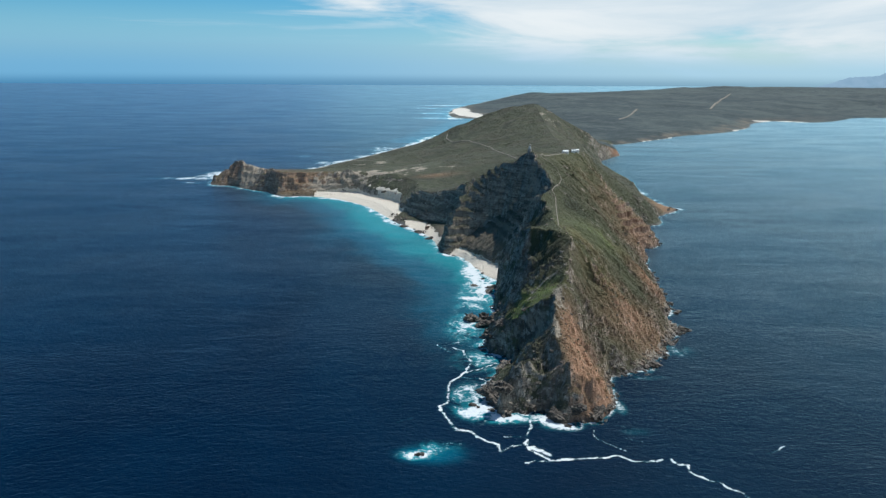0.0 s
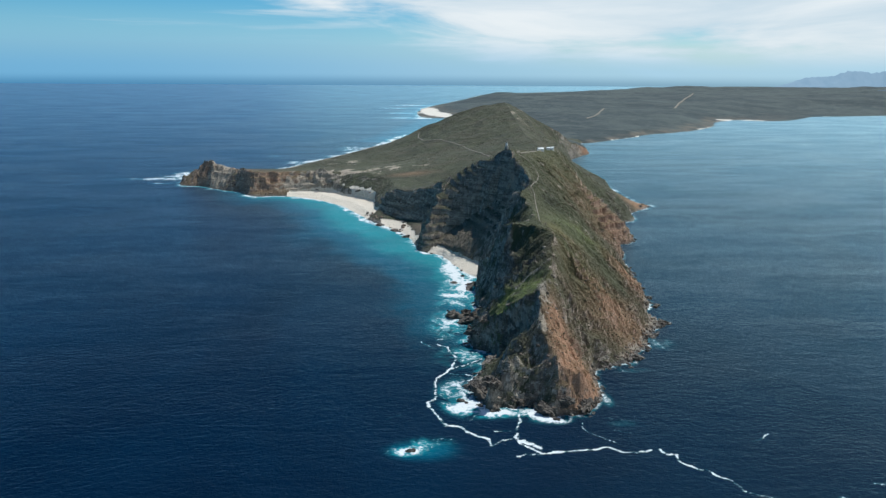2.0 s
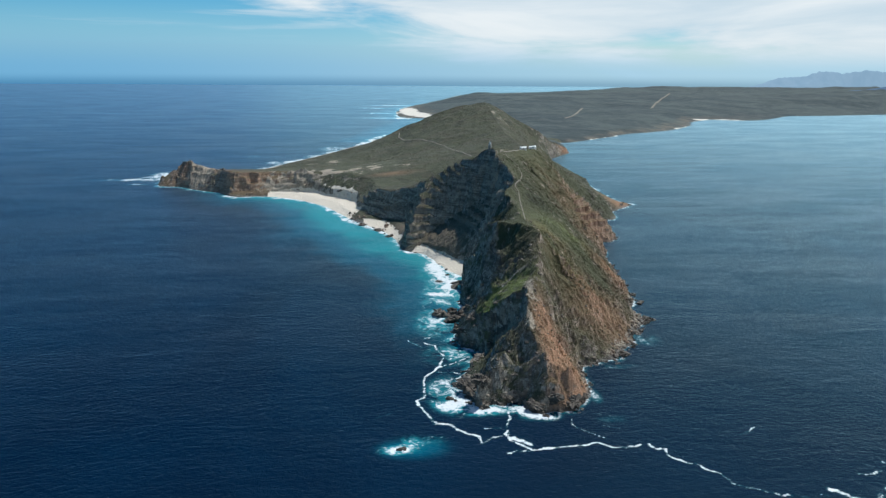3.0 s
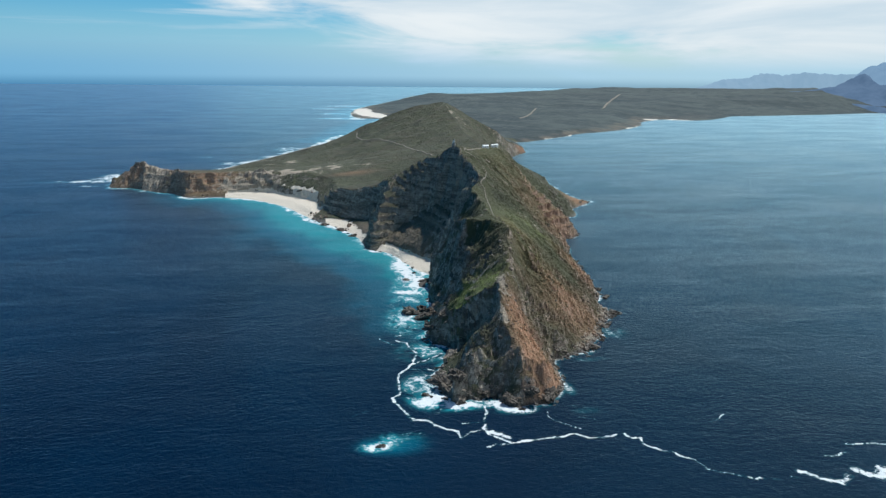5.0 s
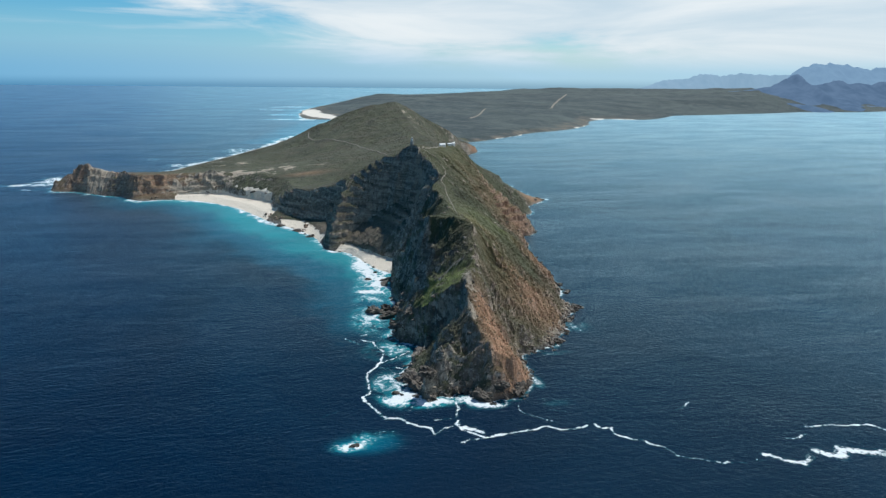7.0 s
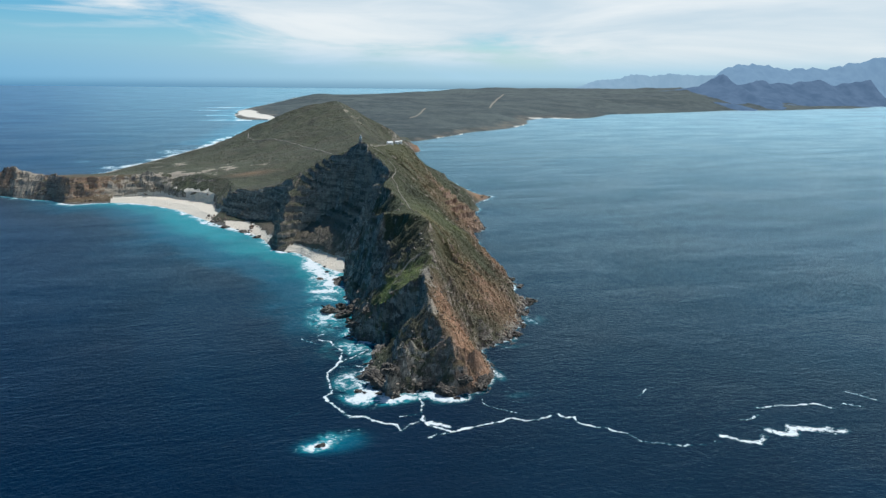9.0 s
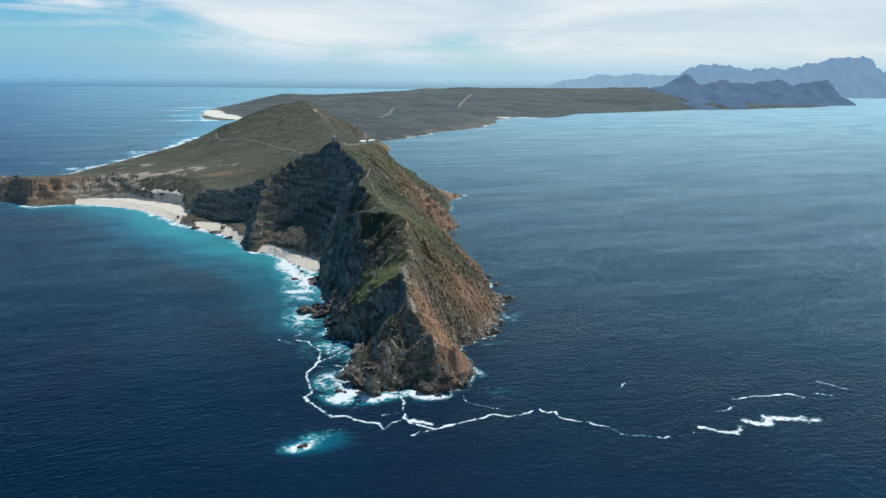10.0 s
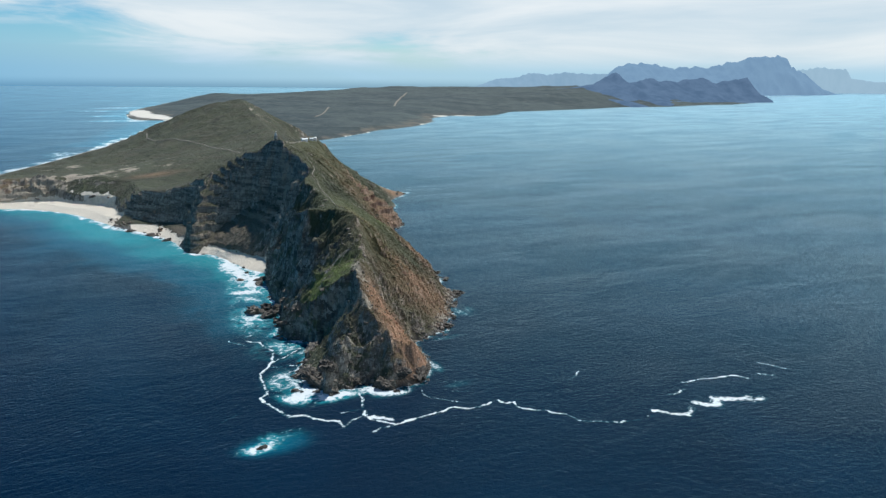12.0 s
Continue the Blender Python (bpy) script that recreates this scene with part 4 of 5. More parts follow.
edge = np.where(gy > 620, 0.95 * np.exp(-gap / 4.5) * step01(60, 0, gx) * (0.5 + 1.6 * fbm(gx / 24, gy / 24, 99, 3)) + 0.3 * np.exp(-gap / 3), edge)
surf = np.clip(np.maximum(surf, np.maximum(np.maximum(pools, edge), cape_surf)), 0, 1)
surf = np.maximum(surf, 0.75 * np.exp(-far_gap / 9) * step01(250, 50, gx) * (0.6 + 1.4 * fbm(gx / 60, gy / 60, 98, 3)) * (far_gap < 95))
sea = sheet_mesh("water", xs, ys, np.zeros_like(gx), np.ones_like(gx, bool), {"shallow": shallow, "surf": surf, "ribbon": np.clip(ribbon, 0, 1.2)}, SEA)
tagged(sea, "deep blue ocean with white surf and turquoise shallows", "sea", kind="structure")


def mountain(name, label, crest, depth, mat, seed, steep=1.25, taper=0.7):
    """A far range: a crest line with slopes that run down before and behind it, cut by gullies."""
    line = along(crest, 14)
    across = np.linspace(-1, 1, 25)
    span = np.array([line[0][:2], line[-1][:2]])
    d = span[1] - span[0]
    d = d / np.linalg.norm(d)
    side = np.array([d[1], -d[0]])
    verts = []
    for k, (x, y, z) in enumerate(line):
        z = z * (1 + 0.08 * float(crag(np.array(k / 3.0), np.array(seed + 0.5), seed, 3)))
        for a in across:
            drop = abs(a) ** steep
            reach = depth * (1 - taper * k / len(line)) * min(1.0, 0.15 + max(z, 0.0) / 70.0)
            wobble = 1 + 0.35 * float(fbm(np.array(k / 9.0), np.array(a * 2.0), seed, 3))
            h = z * (1 - drop * wobble) if a else z
            verts.append((x + side[0] * a * reach, y + side[1] * a * reach, max(h, -6.0) if abs(a) < 1 else -6.0))
    w = len(across)
    faces = [(r * w + c, r * w + c + 1, (r + 1) * w + c + 1, (r + 1) * w + c) for r in range(len(line) - 1) for c in range(w - 1)]
    me = bpy.data.meshes.new(name)
    me.from_pydata(verts, [], faces)
    me.polygons.foreach_set("use_smooth", [True] * len(faces))
    me.materials.append(mat)
    return tagged(new(name, me), label, "mountain", kind="structure")


# Farther ranges get a paler blue, so the haze deepens by colour.
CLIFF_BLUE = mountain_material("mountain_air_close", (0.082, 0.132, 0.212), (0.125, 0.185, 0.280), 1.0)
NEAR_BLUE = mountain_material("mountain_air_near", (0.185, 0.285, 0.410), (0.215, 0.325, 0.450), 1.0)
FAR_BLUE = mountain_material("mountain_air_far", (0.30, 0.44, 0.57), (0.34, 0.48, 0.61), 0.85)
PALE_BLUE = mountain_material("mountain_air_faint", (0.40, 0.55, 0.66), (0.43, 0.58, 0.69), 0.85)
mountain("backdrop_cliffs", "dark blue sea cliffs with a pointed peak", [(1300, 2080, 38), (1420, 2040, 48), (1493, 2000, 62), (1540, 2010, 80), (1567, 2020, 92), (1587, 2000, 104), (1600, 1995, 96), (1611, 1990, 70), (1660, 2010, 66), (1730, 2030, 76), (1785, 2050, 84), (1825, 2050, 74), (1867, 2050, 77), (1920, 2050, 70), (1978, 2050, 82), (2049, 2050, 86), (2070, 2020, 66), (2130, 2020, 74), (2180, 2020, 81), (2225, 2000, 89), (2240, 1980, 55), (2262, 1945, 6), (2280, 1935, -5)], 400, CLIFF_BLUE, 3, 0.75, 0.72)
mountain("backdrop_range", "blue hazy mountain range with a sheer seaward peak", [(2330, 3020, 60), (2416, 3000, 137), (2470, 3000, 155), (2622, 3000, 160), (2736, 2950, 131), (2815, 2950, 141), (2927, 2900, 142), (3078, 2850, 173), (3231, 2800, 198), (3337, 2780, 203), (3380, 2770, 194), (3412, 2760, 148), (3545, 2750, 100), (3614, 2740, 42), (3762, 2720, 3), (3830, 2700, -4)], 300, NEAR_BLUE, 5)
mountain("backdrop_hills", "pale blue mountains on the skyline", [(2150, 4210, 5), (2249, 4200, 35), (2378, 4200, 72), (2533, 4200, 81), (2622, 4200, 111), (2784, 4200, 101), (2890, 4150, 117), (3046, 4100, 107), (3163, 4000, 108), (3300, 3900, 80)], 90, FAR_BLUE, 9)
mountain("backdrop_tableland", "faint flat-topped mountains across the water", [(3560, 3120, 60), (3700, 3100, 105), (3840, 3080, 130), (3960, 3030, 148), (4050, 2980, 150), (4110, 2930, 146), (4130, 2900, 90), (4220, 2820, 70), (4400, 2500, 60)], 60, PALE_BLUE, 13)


# ---- things ----
def part(name, bm, mat, parent=None, label="", smooth=False):
    me = bpy.data.meshes.new(name)
    bm.normal_update()
    bm.to_mesh(me)
    bm.free()
    me.materials.append(mat)
    me.polygons.foreach_set("use_smooth", [smooth] * len(me.polygons))
    ob = new(name, me)
    if parent is not None:
        ob.parent = parent
    return tagged(ob, label)


def lump(seed, count=26, size=(1, 1, 1), smooth_top=0.0):
    """An angular block of rock: the hull of scattered points, with chipped corners."""
    rng = random.Random(seed)
    bm = bmesh.new()
    for _ in range(count):
        v = Vector((rng.uniform(-1, 1), rng.uniform(-1, 1), rng.uniform(-1, 1)))
        v *= 1.0 / max(abs(v.x), abs(v.y), abs(v.z)) * rng.uniform(0.72, 1.0)
        bm.verts.new((v.x * size[0], v.y * size[1], v.z * size[2]))
    hull = bmesh.ops.convex_hull(bm, input=bm.verts)
    bmesh.ops.delete(bm, geom=list({g for g in hull["geom_interior"] if isinstance(g, bmesh.types.BMVert)}), context="VERTS")
    return bm


def template(seed, count):
    bm = lump(seed, count)
    bmesh.ops.triangulate(bm, faces=bm.faces)
    bm.verts.ensure_lookup_table()
    v = np.array([tuple(p.co) for p in bm.verts])
    f = np.array([[q.index for q in face.verts] for face in bm.faces])
    bm.free()
    return v, f


def strewn(name, label, category, shapes, x, y, z, size, flat, mat, rng, fields=None, lean=0.35, stretch=0.5, strike=None, long=1.0):
    """Many small bodies in one mesh, each turned, leaned and stretched on its own."""
    verts, faces, extra, base = [], [], {k: [] for k in fields or {}}, 0
    pick = rng.integers(0, len(shapes), len(x))
    for k, (v, f) in enumerate(shapes):
        sel = np.where(pick == k)[0]
        m = len(sel)
        if not m:
            continue
        sx, sy, sz = (size[sel] * (1 + stretch * rng.uniform(-1, 1, m)) for _ in range(3))
        p = v[None] * np.stack([sx * long, sy, sz * flat], -1)[:, None]
        tilt = lean * rng.uniform(-1, 1, m)
        p = np.stack([p[..., 0], p[..., 1] * np.cos(tilt)[:, None] - p[..., 2] * np.sin(tilt)[:, None], p[..., 1] * np.sin(tilt)[:, None] + p[..., 2] * np.cos(tilt)[:, None]], -1)
        turn = rng.uniform(0, 2 * np.pi, m) if strike is None else strike + rng.normal(0, 0.35, m)
        p = np.stack([p[..., 0] * np.cos(turn)[:, None] - p[..., 1] * np.sin(turn)[:, None], p[..., 0] * np.sin(turn)[:, None] + p[..., 1] * np.cos(turn)[:, None], p[..., 2]], -1)
        p = p + np.stack([x[sel], y[sel], z[sel]], -1)[:, None]
        verts.append(p.reshape(-1, 3))
        faces.append((f[None] + (np.arange(m) * len(v))[:, None, None]).reshape(-1, 3) + base)
        for key in extra:
            extra[key].append(np.repeat(fields[key][sel], len(v)))
        base += m * len(v)
    verts, faces = np.concatenate(verts), np.concatenate(faces)
    me = bpy.data.meshes.new(name)
    me.vertices.add(len(verts)), me.loops.add(faces.size), me.polygons.add(len(faces))
    me.vertices.foreach_set("co", verts.ravel().astype(np.float32))
    me.loops.foreach_set("vertex_index", faces.ravel().astype(np.int32))
    me.polygons.foreach_set("loop_start", np.arange(0, faces.size, 3, dtype=np.int32))
    me.update(calc_edges=True)
    for key, values in extra.items():
        me.attributes.new(key, "FLOAT", "POINT").data.foreach_set("value", np.concatenate(values).astype(np.float32))
    me.materials.append(mat)
    return tagged(new(name, me), label, category, kind="stuff")


def rock_material():
    m, n = material("rock")
    at = n.add("ShaderNodeNewGeometry", out=0)
    own = n.add("ShaderNodeNewGeometry", out=8)
    mid, grain = n.noise(at, 0.6, 5.0, 0.6), n.noise(at, 3.0, 5.0, 0.7)
    colour = n.mix(n.ramp(own, 0.1, 0.8), (0.078, 0.065, 0.052), (0.23, 0.19, 0.147))
    colour = n.mix(n.ramp(own, 0.70, 0.98, 0.0, 0.6), colour, (0.36, 0.31, 0.25))
    rust = n.math("MULTIPLY", n.attribute("ochre"), n.ramp(n.math("ADD", own, n.math("MULTIPLY", mid, 0.6)), 0.45, 0.95))
    colour = n.mix(rust, colour, n.mix(grain, (0.19, 0.085, 0.035), (0.36, 0.20, 0.11)))
    colour = n.mix(n.ramp(grain, 0.25, 0.5, 0.5, 0.0), colour, (0.035, 0.032, 0.03))
    wet = n.attribute("wet")
    colour = n.mix(n.math("MULTIPLY", wet, 0.7), colour, (0.045, 0.038, 0.032))
    finish(n, colour, n.mix(wet, (0.9,) * 3, (0.4,) * 3), grain, 0.6, 0.25)
    return m


def shore_rock_material():
    m, n = material("shore_rock")
    at = n.add("ShaderNodeTexCoord", out=3)
    geo = n.tree.nodes.new("ShaderNodeSeparateXYZ")
    n.put(geo.inputs[0], n.add("ShaderNodeNewGeometry", out=0))
    own = n.add("ShaderNodeObjectInfo", out=5)
    mid, grain = n.noise(at, 1.4, 5.0, 0.6), n.noise(at, 6.0, 5.0, 0.7)
    colour = n.mix(n.ramp(mid, 0.35, 0.65), (0.055, 0.048, 0.04), (0.15, 0.125, 0.098))
    colour = n.mix(n.math("MULTIPLY", n.ramp(own, 0.45, 1.0, 0.0, 0.7), n.ramp(grain, 0.42, 0.62)), colour, (0.29, 0.255, 0.205))
    colour = n.mix(n.ramp(grain, 0.25, 0.5, 0.5, 0.0), colour, (0.03, 0.028, 0.026))
    tide = n.ramp(n.math("ADD", geo.outputs[2], mid), 0.6, 1.3, 1.0, 0.0)
    colour = n.mix(n.math("MULTIPLY", tide, 0.7), colour, (0.03, 0.026, 0.022))
    finish(n, colour, n.mix(tide, (0.9,) * 3, (0.35,) * 3), grain, 0.7, 0.2)
    return m


def shrub_material(name, dark, light):
    m, n = material(name)
    at = n.add("ShaderNodeNewGeometry", out=0)
    own = n.add("ShaderNodeNewGeometry", out=8)
    broad, grain = n.noise(at, 0.05, 4.0, 0.5), n.noise(at, 4.0, 4.0, 0.7)
    colour = n.mix(n.ramp(own, 0.0, 1.0), dark, light)
    colour = n.mix(n.ramp(broad, 0.45, 0.65, 0.0, 0.6), colour, (0.075, 0.062, 0.028))
    colour = n.mix(n.math("MULTIPLY", n.attribute("meadow"), 0.75), colour, n.mix(own, (0.05, 0.075, 0.014), (0.10, 0.125, 0.028)))
    finish(n, colour, 0.95, grain, 0.8, 0.2)
    return m


ROCK, SHORE_ROCK = rock_material(), shore_rock_material()
SHRUB = shrub_material("shrub", (0.030, 0.036, 0.014), (0.066, 0.068, 0.027))
HEATH = shrub_material("heath", (0.030, 0.034, 0.020), (0.058, 0.060, 0.036))
WHITE_WALL, ROOF_WHITE = plain_material("limewashed_wall", (0.78, 0.77, 0.73), 0.8), plain_material("pale_roof", (0.80, 0.80, 0.78), 0.6)
STONE_WALL, DARK_GLASS = plain_material("grey_masonry", (0.30, 0.28, 0.25), 0.9), plain_material("dark_glass", (0.03, 0.035, 0.04), 0.12)
DOME_PAINT, TRACK = plain_material("dome_paint", (0.60, 0.60, 0.58), 0.5), plain_material("gravel_track", (0.22, 0.195, 0.155), 0.95, 0.35, 0.6)
DOOR_WOOD = plain_material("door_wood", (0.10, 0.14, 0.12), 0.6)


def drum(r0, r1, z0, z1, sides=24):
    bm = bmesh.new()
    bmesh.ops.create_cone(bm, cap_ends=True, segments=sides, radius1=r0, radius2=r1, depth=z1 - z0, matrix=Matrix.Translation((0, 0, (z0 + z1) / 2)))
    return bm


def block(x0, x1, y0, y1, z0, z1, bevel=0.0):
    bm = bmesh.new()
    m = Matrix.Translation(((x0 + x1) / 2, (y0 + y1) / 2, (z0 + z1) / 2)) @ Matrix.Diagonal((x1 - x0, y1 - y0, z1 - z0, 1))
    bmesh.ops.create_cube(bm, size=1, matrix=m)
    if bevel:
        bmesh.ops.bevel(bm, geom=bm.edges, offset=bevel, segments=1, affect="EDGES")
    return bm


def ground_at(x, y):
    return float(near_height(np.array([float(x)]), np.array([float(y)]))[0])


def lighthouse(x, y, z):
    base = new("lighthouse")
    base.location, base.scale = (x, y, z), (0.68, 0.68, 0.68)
    tagged(base, "small white round lighthouse on a stone terrace at the summit", "lighthouse")
    part("terrace", drum(1.5, 1.3, -1.6, 0.5, 12), STONE_WALL, base, "grey stone terrace wall")
    part("tower", drum(0.80, 0.66, 0.5, 2.5), WHITE_WALL, base, "white tapered tower", True)
    part("gallery", drum(0.95, 0.95, 2.5, 2.62), STONE_WALL, base)
    for k in range(8):
        post = drum(0.025, 0.025, 2.6, 2.95, 5)
        bmesh.ops.translate(post, vec=(0.9 * math.cos(k * math.pi / 4), 0.9 * math.sin(k * math.pi / 4), 0), verts=post.verts)
        part("rail_post", post, STONE_WALL, base)
    part("lantern", drum(0.50, 0.50, 2.62, 3.2, 12), DARK_GLASS, base, "dark glazed lantern room")
    part("roof", drum(0.62, 0.10, 3.2, 3.65, 16), DOME_PAINT, base, "pale conical lantern roof")
    part("finial", drum(0.05, 0.05, 3.65, 3.95, 8), STONE_WALL, base)
    part("door", block(-0.2, 0.2, -0.84, -0.74, 0.5, 1.15), DOOR_WOOD, base)
    for h in (1.45, 2.0):
        part("window", block(-0.1, 0.1, -0.80, -0.68, h, h + 0.25), DARK_GLASS, base)
    return base


def cottage(x, y, z, long, deep, tall, turn, label):
    home = new("cottage")
    home.location, home.rotation_euler = (x, y, z), (0, 0, radians(turn))
    tagged(home, label, "house", "white summit buildings")
    part("wall", block(-long / 2, long / 2, -deep / 2, deep / 2, -1.2, tall), WHITE_WALL, home)
    roof = bmesh.new()
    e, h = 0.18, deep * 0.32
    pts = [(s * (long / 2 + e), yy, zz) for s in (-1, 1) for yy, zz in ((-deep / 2 - e, tall - 0.02), (0, tall + h), (deep / 2 + e, tall - 0.02), (0, tall - 0.02))]
    v = [roof.verts.new(p) for p in pts]
    for f in ((0, 1, 5, 4), (1, 2, 6, 5), (2, 3, 7, 6), (3, 0, 4, 7), (0, 3, 2, 1), (4, 5, 6, 7)):
        roof.faces.new([v[k] for k in f])
    part("roof", roof, ROOF_WHITE, home, "pale sheet roof")
    part("door", block(-0.16, 0.16, -deep / 2 - 0.03, -deep / 2 + 0.05, 0, 0.5), DOOR_WOOD, home)
    for k in (-0.32, 0.32):
        pane = part("window", block(k * long - 0.16, k * long + 0.16, -deep / 2 - 0.03, -deep / 2 + 0.05, 0.25, 0.52), DARK_GLASS, home)
        part("sill", block(k * long - 0.2, k * long + 0.2, -deep / 2 - 0.07, -deep / 2 + 0.05, 0.2, 0.25), STONE_WALL, pane)
    part("chimney", block(long * 0.28, long * 0.28 + 0.22, -0.12, 0.12, tall, tall + h + 0.35), WHITE_WALL, home)
    return home


peak_z = ground_at(44, 357)
lighthouse(44, 357, peak_z + 0.8)
cottage(70.5, 404.5, ground_at(70.3, 404) + 0.3, 3.3, 1.7, 0.75, 12, "long low white cottage with a pale roof")
cottage(76.2, 410.5, 49.9, 1.9, 1.3, 0.65, 5, "small white cottage beside a longer one")
cottage(78.8, 412.5, 50.0, 1.7, 1.3, 0.6, 20, "small white cottage near the slope")


def track(name, label, line, wide, height, lift, gap):
    """A footpath or road laid over the land: crowned, with rough verges."""
    p = along(line, gap)
    d = np.gradient(p[:, :2], axis=0)
    d = d / np.maximum(np.linalg.norm(d, axis=1, keepdims=True), 1e-6)
    side = np.stack([-d[:, 1], d[:, 0]], -1)
    rows = []
    wobble = fbm(p[:, 0] / 4, p[:, 1] / 4, 121, 3)
    for off, up in ((-0.5, -0.9), (-0.42, 0.0), (0.0, 0.04), (0.42, 0.0), (0.5, -0.9)):
        q = p[:, :2] + side * (wide * off * (1 + 0.4 * wobble))[:, None]
        rows.append(np.concatenate([q, (height(q[:, 0], q[:, 1]) + lift + up * lift)[:, None]], 1))
    m, w = len(p), 5
    verts = np.stack(rows, 1).reshape(-1, 3)
    faces = [(r * w + c, r * w + c + 1, (r + 1) * w + c + 1, (r + 1) * w + c) for r in range(m - 1) for c in range(w - 1)]
    me = bpy.data.meshes.new(name)
    me.from_pydata(verts.tolist(), [], faces)
    me.materials.append(TRACK)
    return tagged(new(name, me), label, "path", kind="structure")


track("path_ridge", "pale stony footpath along the ridge", [(43.5, 256), (45.8, 275), (48.5, 295), (49.7, 304), (48.7, 309), (51.8, 316), (56, 332), (58.7, 345), (59, 356), (54, 362), (48, 361)], 0.42, near_height, 0.25, 0.6)
track("path_summit", "pale footpath between summit and cottages", [(48, 361), (58, 378), (66, 396), (70, 402)], 0.55, near_height, 0.25, 0.7)
track("road_plain", "pale gravel road winding over the plain", [(56, 535), (53.6, 550), (48.9, 576), (43.7, 636), (34.6, 660), (24.9, 686), (8.6, 710), (3, 736), (4.2, 752)], 1.0, near_height, 0.35, 2.0)

# ---- rocks and scrub ----
rng = np.random.default_rng(4)
CHUNKS = [template(k, 13) for k in range(7)]
DOMES = [template(40 + k, 11) for k in range(5)]


def ochre_at(x, y):
    return np.clip(blob(x, y, 43, 190, 9, 15) * 1.2 + blob(x, y, 66, 232, 18, 14) * 0.9 + blob(x, y, 84, 282, 9, 20) * 1.1 + blob(x, y, 104, 370, 26, 40) * 0.75 + blob(x, y, 55, 255, 12, 10) * 0.6, 0, 1)


def candidates(count, x0, x1, y0, y1):
    x, y = rng.uniform(x0, x1, count), rng.uniform(y0, y1, count)
    h = near_height(x, y)
    s = sampled(near_steep, NEAR_BOX, NEAR_STEP, x, y) * (1 + 0.5 * fbm(x / 4, y / 4, 191, 2))
    return x, y, h, s


x, y, h, s = candidates(130000, 6, 130, 172, 430)
shore = step01(4.0, 1.5, h) * (h > -0.4)
patchy = step01(0.05, 0.30, fbm(x / 9, y / 9, 131, 3))
lone = sampled(near_grid, NEAR_BOX, NEAR_STEP, x, y)
crest = step01(0.5, 2.0, lone - 0.25 * (sampled(near_grid, NEAR_BOX, NEAR_STEP, x + 5, y) + sampled(near_grid, NEAR_BOX, NEAR_STEP, x - 5, y) + sampled(near_grid, NEAR_BOX, NEAR_STEP, x, y + 5) + sampled(near_grid, NEAR_BOX, NEAR_STEP, x, y - 5)))
chance = 0.6 * shore + (0.04 + 0.4 * patchy) * step01(0.7, 1.6, s) * 0.45 + 0.3 * crest * patchy + 0.12 * ochre_at(x, y) * patchy + 0.16 * sampled(crest_mask, NEAR_BOX, NEAR_STEP, x, y) ** 3 * step01(310, 290, y)
chance = chance * (0.45 + 0.55 * shore) * (1 - 0.9 * grassy(x, y)) * (1 - 0.85 * leafy(x, y, h)) * (1 - 0.95 * bowl(x, y)) * (h > -0.5) * (1 - 0.85 * sampled(cliff_mask, NEAR_BOX, NEAR_STEP, x, y))
chance = chance * ~inside(x, y, [(2, 364), (8, 338), (18, 304), (34, 306), (34, 324), (25, 347), (12, 370)])
keep = rng.uniform(0, 1, len(x)) < chance
x, y, h, shore = x[keep], y[keep], h[keep], shore[keep]
size = (0.14 + 0.46 * rng.uniform(0, 1, len(x)) ** 3) * (1 + 0.3 * shore)
strewn("crag_rocks", "weathered grey and rust-brown rock outcrops on the slopes", "rocks", CHUNKS, x, y, h - 0.55 * size, size, 1.05, ROCK, rng, {"ochre": ochre_at(x, y), "wet": step01(1.4, 0.2, h)}, 0.7, 0.4, -0.5, 1.35)

x, y, h, s = candidates(26000, -205, 5, 400, 640)
chance = 0.6 * step01(3.0, 1.0, h) * (h > -0.4) * (fbm(x / 12, y / 12, 141, 2) > 0.05) + 0.4 * step01(0.7, 1.4, s)
keep = (rng.uniform(0, 1, len(x)) < chance) & (h > -0.4) & ~((x > -100) & (x < -38) & (h < 5))
x, y, h = x[keep], y[keep], h[keep]
strewn("cliff_rocks", "pale broken sandstone blocks along the bay cliffs", "rocks", CHUNKS, x, y, h, 0.3 + 0.8 * rng.uniform(0, 1, len(x)) ** 2.5, 0.7, ROCK, rng, {"ochre": 0.3 * np.ones(len(x)), "wet": step01(1.4, 0.2, h)})

x, y, h, s = candidates(140000, 10, 130, 185, 480)
thick = step01(-0.25, 0.25, fbm(x / 6, y / 6, 151, 3))
keep = (rng.uniform(0, 1, len(x)) < (0.25 + 0.6 * thick) * step01(2.2, 0.9, s) * (1 - 0.55 * grassy(x, y)) * (1 - 0.6 * ochre_at(x, y) * (1 - leafy(x, y, h)))) & (h > 3)
x, y, h = x[keep], y[keep], h[keep]
strewn("ridge_scrub", "low dark olive scrub covering the ridge", "scrub", DOMES, x, y, h - 0.04, 0.13 + 0.25 * rng.uniform(0, 1, len(x)) ** 2.5, 0.55, SHRUB, rng, {"meadow": grassy(x, y)})

x, y, h, s = candidates(100000, -150, 215, 470, 900)
thick = step01(-0.2, 0.25, fbm(x / 22, y / 22, 161, 3))
keep = (rng.uniform(0, 1, len(x)) < (0.15 + 0.7 * thick) * step01(1.6, 0.8, s)) & (h > 6) & ~((x < 0) & (y < 600))
x, y, h = x[keep], y[keep], h[keep]
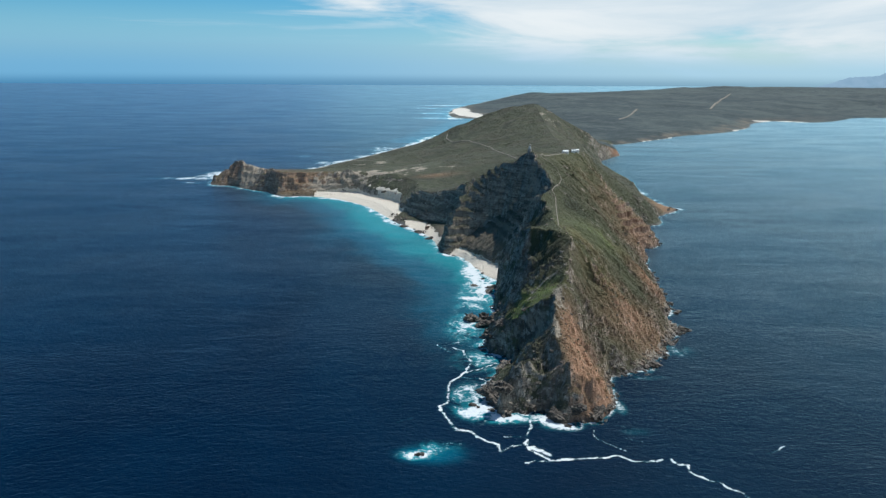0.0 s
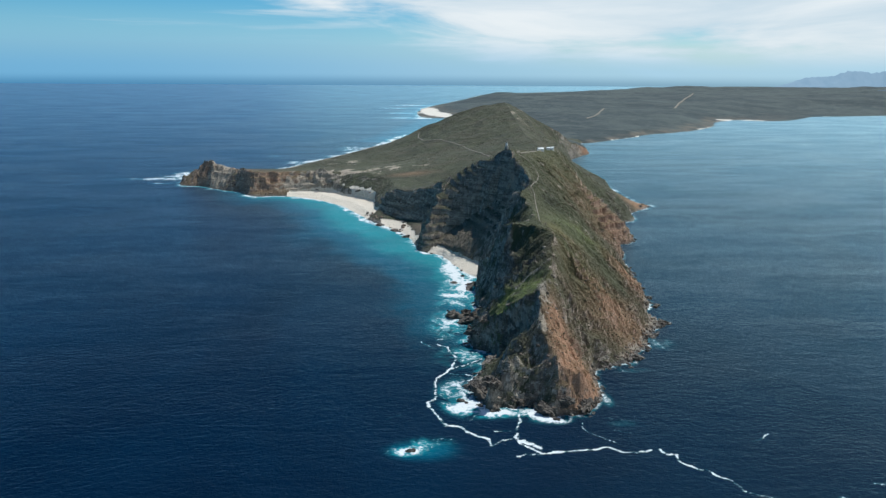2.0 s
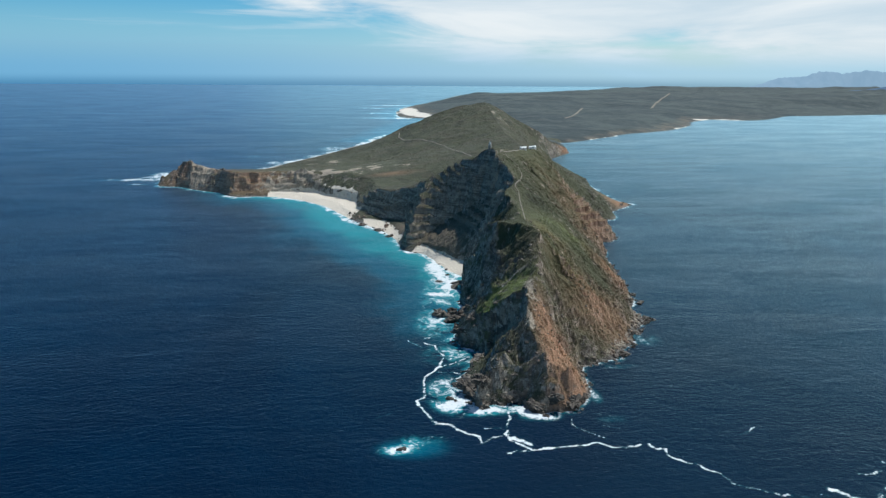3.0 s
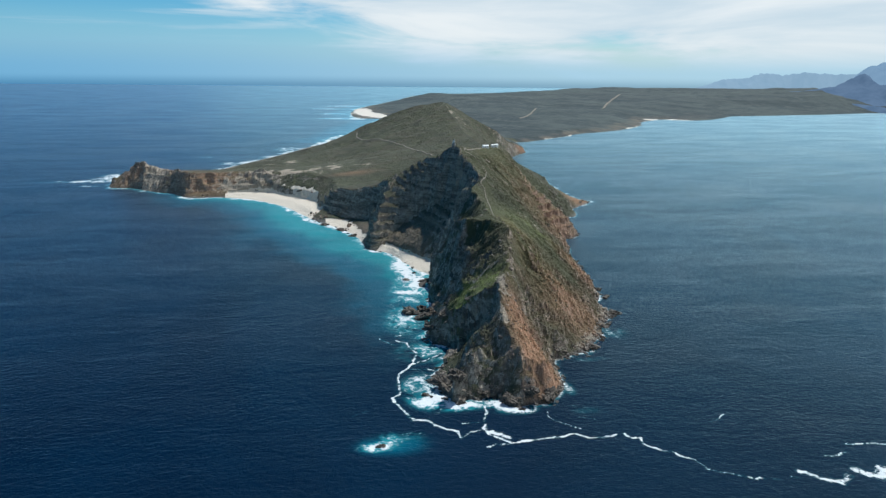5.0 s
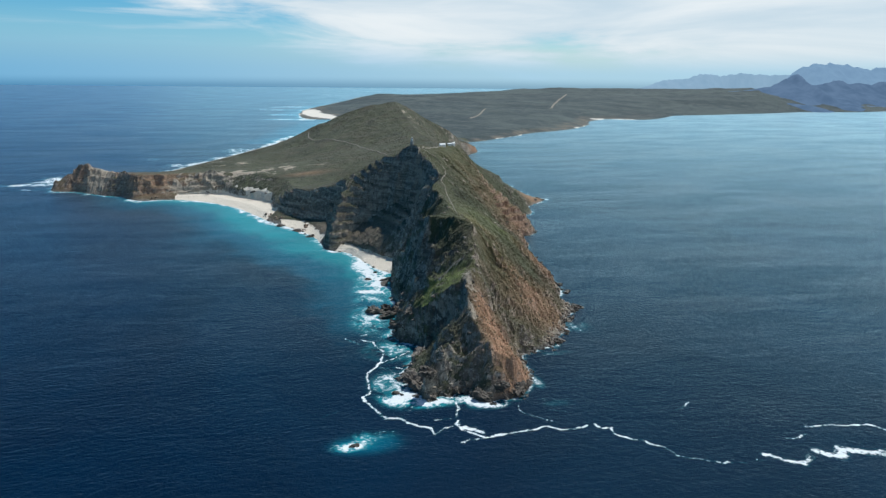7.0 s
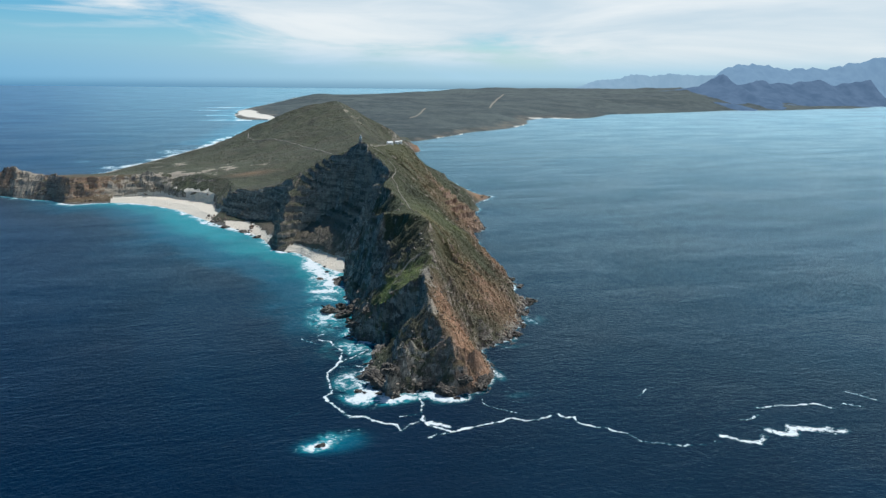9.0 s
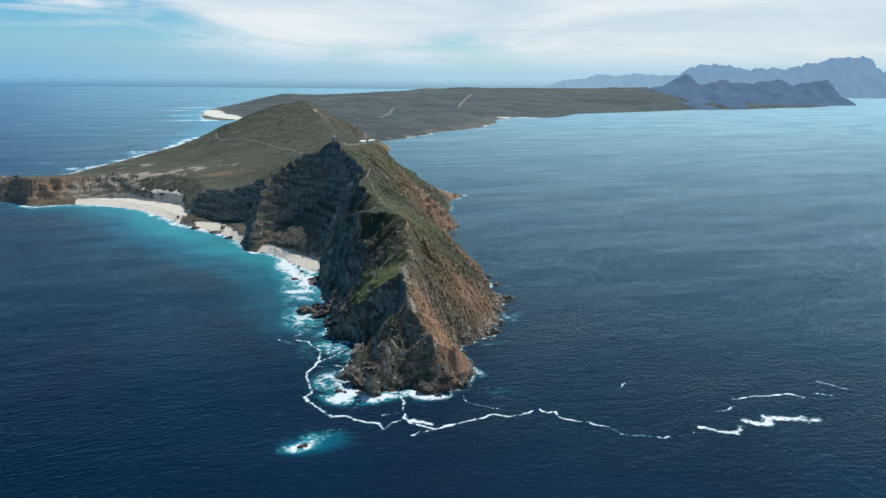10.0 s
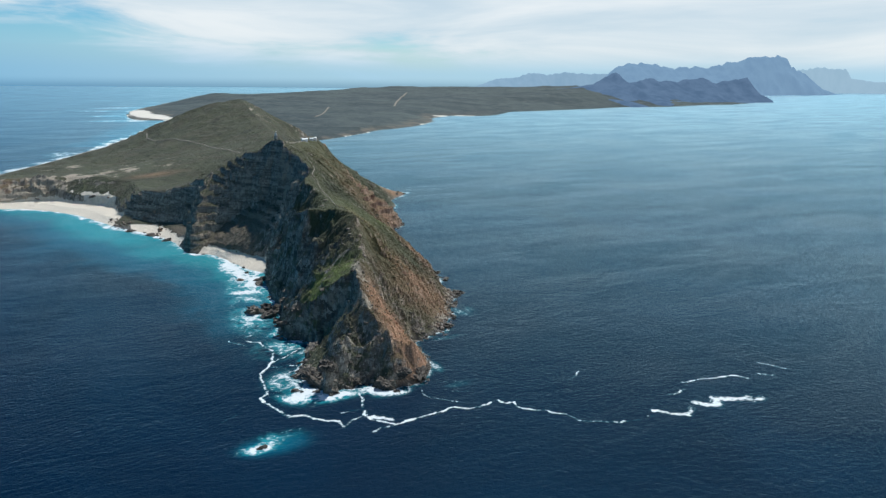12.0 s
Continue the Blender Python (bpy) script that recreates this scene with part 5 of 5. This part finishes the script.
strewn("plain_scrub", "grey-green heath scrub over the plain and hill", "scrub", DOMES, x, y, h, 0.2 + 0.34 * rng.uniform(0, 1, len(x)) ** 2, 0.4, HEATH, rng, {"meadow": 0 * x})

# Single rocks along the waterline, the larger stacks by hand.
def broken_rock(seed):
    """One rock of several split beds: a ball cut to slabs that lean the same way."""
    own = random.Random(200 + seed)
    slabs = []
    for _ in range(5):
        turn = Euler((own.uniform(-0.35, 0.35), 0.5 + own.uniform(-0.25, 0.25), own.uniform(-0.5, 0.5))).to_matrix()
        half = Vector((own.uniform(0.6, 1.1), own.uniform(0.3, 0.7), own.uniform(0.22, 0.5)))
        slabs.append((turn, half, Vector((own.uniform(-0.2, 0.2), own.uniform(-0.15, 0.15), 0))))
    bm = bmesh.new()
    bmesh.ops.create_icosphere(bm, subdivisions=4, radius=1)
    for v in bm.verts:
        d, far = v.co.normalized(), 0.25
        for turn, half, mid in slabs:
            q, c = turn.transposed() @ d, turn.transposed() @ mid
            far = max(far, min((half[a] + math.copysign(c[a], q[a] * c[a])) / max(abs(q[a]), 0.05) for a in range(3)))
        at = d * far * 1.6 + Vector((seed * 3.0, 0, 0))
        split = abs(noise.noise(turn.transposed() @ at * 2.2))
        v.co = d * far * (1.0 + 0.30 * noise.noise(at * 1.3) + 0.22 * noise.noise(at * 3.1) + 0.12 * noise.noise(at * 7.0) - 0.35 * max(0.0, 0.14 - split) / 0.14)
    return bm


SHAPES = []
for k in range(6):
    crag_block = broken_rock(k)
    ob = part("shore_rock", crag_block, SHORE_ROCK)
    SHAPES.append(tagged(ob, "dark wet angular boulder at the waterline", "rock", "shore rocks"))
first = [True] * 6


def set_rock(k, m, label=""):
    global first
    if first[k]:
        SHAPES[k].matrix_world = m
        first[k], ob = False, SHAPES[k]
    else:
        ob = copy_thing(SHAPES[k], Matrix.LocRotScale(m.translation, m.to_quaternion(), None))
        ob.scale = m.to_scale()
    return tagged(ob, label)


def rock_pose(x, y, z, size, tall, turn, lean=0.0):
    return Matrix.LocRotScale((x, y, z), Euler((lean, lean * 0.5, turn)), (size * 1.25, size, size * tall))


STACKS = [(12.5, 259, 2.88, 0.9), (16.5, 262, 2.45, 1.0), (15.5, 253, 2.59, 0.8), (19.5, 257, 2.16, 1.2), (17.5, 246, 1.73, 0.7), (16.5, 231, 2.3, 0.7), (20, 229, 1.87, 0.9), (15, 190, 3.2, 0.9), (17.5, 184, 2.6, 1.0), (13, 196, 2.2, 0.8), (20, 209, 2.4, 0.7), (9, 187, 0.9, 0.8), (10.5, 186, 0.6, 0.7), (-6.2, 159.6, 0.7, 0.9), (-5.0, 159.8, 0.6, 0.8), (92, 249, 2.2, 0.7), (93.5, 276, 2.4, 0.4)]
STACKS += [(96, 270, 1.6, 0.4), (82, 236, 2.0, 0.6), (71, 216, 2.0, 0.7), (38, 178.5, 2.0, 0.9), (44, 179.5, 2.2, 1.0), (32, 178.5, 1.8, 0.9), (26, 184, 1.6, 0.8), (22.5, 302, 3.0, 0.5), (20.5, 296, 2.0, 0.5), (14.5, 305, 1.3, 0.5), (19, 316, 1.1, 0.6), (-8, 397, 2.0, 0.6), (-15, 413, 2.2, 0.5), (-24, 430, 2.6, 0.4), (166, 488, 1.5, 0.4), (158, 482, 1.6, 0.5), (162, 488, 1.2, 0.5), (-78, 541, 1.2, 0.6), (-44, 513, 1.5, 0.7)]
for k, (x, y, size, tall) in enumerate(STACKS):
    h = max(0.0, ground_at(x, y))
    set_rock(k % 6, rock_pose(x, y, h + 0.25 * size * tall, size, tall, k * 1.7, 0.12), "large dark rock standing in the surf" if size > 2.9 else "")
pick = random.Random(9)
line = along(POINT_SHORE, 1.4)
for k, (x, y) in enumerate(line):
    size = pick.uniform(0.3, 0.9) * (1.5 if pick.random() < 0.2 else 1)
    x, y = x + pick.uniform(-1.6, 1.6), y + pick.uniform(-1.6, 1.6)
    set_rock(k % 6, rock_pose(x, y, max(-0.1, ground_at(x, y)) + 0.1 * size, size, pick.uniform(0.5, 1.0), pick.uniform(0, 6), pick.uniform(-0.3, 0.3)))
for k, (x, y) in enumerate(along(EAST_SHORE[:14], 3.0)):
    size = pick.uniform(0.4, 1.1)
    x, y = x + pick.uniform(-1.5, 2.0), y + pick.uniform(-2, 2)
    set_rock(k % 6, rock_pose(x, y, max(-0.1, ground_at(x, y)) + 0.1 * size, size, pick.uniform(0.4, 0.9), pick.uniform(0, 6), pick.uniform(-0.3, 0.3)))
for k, (x, y) in enumerate(along(BAY_SHORE[14:], 4.0)):
    size = pick.uniform(0.3, 0.9)
    x, y = x + pick.uniform(-2.0, 2.0), y + pick.uniform(-2, 2)
    if pick.random() < (0.7 if y < 440 else 0.15):
        set_rock(k % 6, rock_pose(x, y, max(-0.1, ground_at(x, y)) + 0.1 * size, size, pick.uniform(0.4, 0.9), pick.uniform(0, 6), pick.uniform(-0.3, 0.3)))

# Roads on the far heath.
track("road_heath", "pale sand road over the far heath", [(314, 1270), (353, 1354), (414, 1516)], 3.0, far_height, 1.0, 6.0)
track("road_upland", "pale road climbing the far upland", [(603, 1607), (709, 1842), (863, 2150)], 4.5, far_height, 1.6, 8.0)
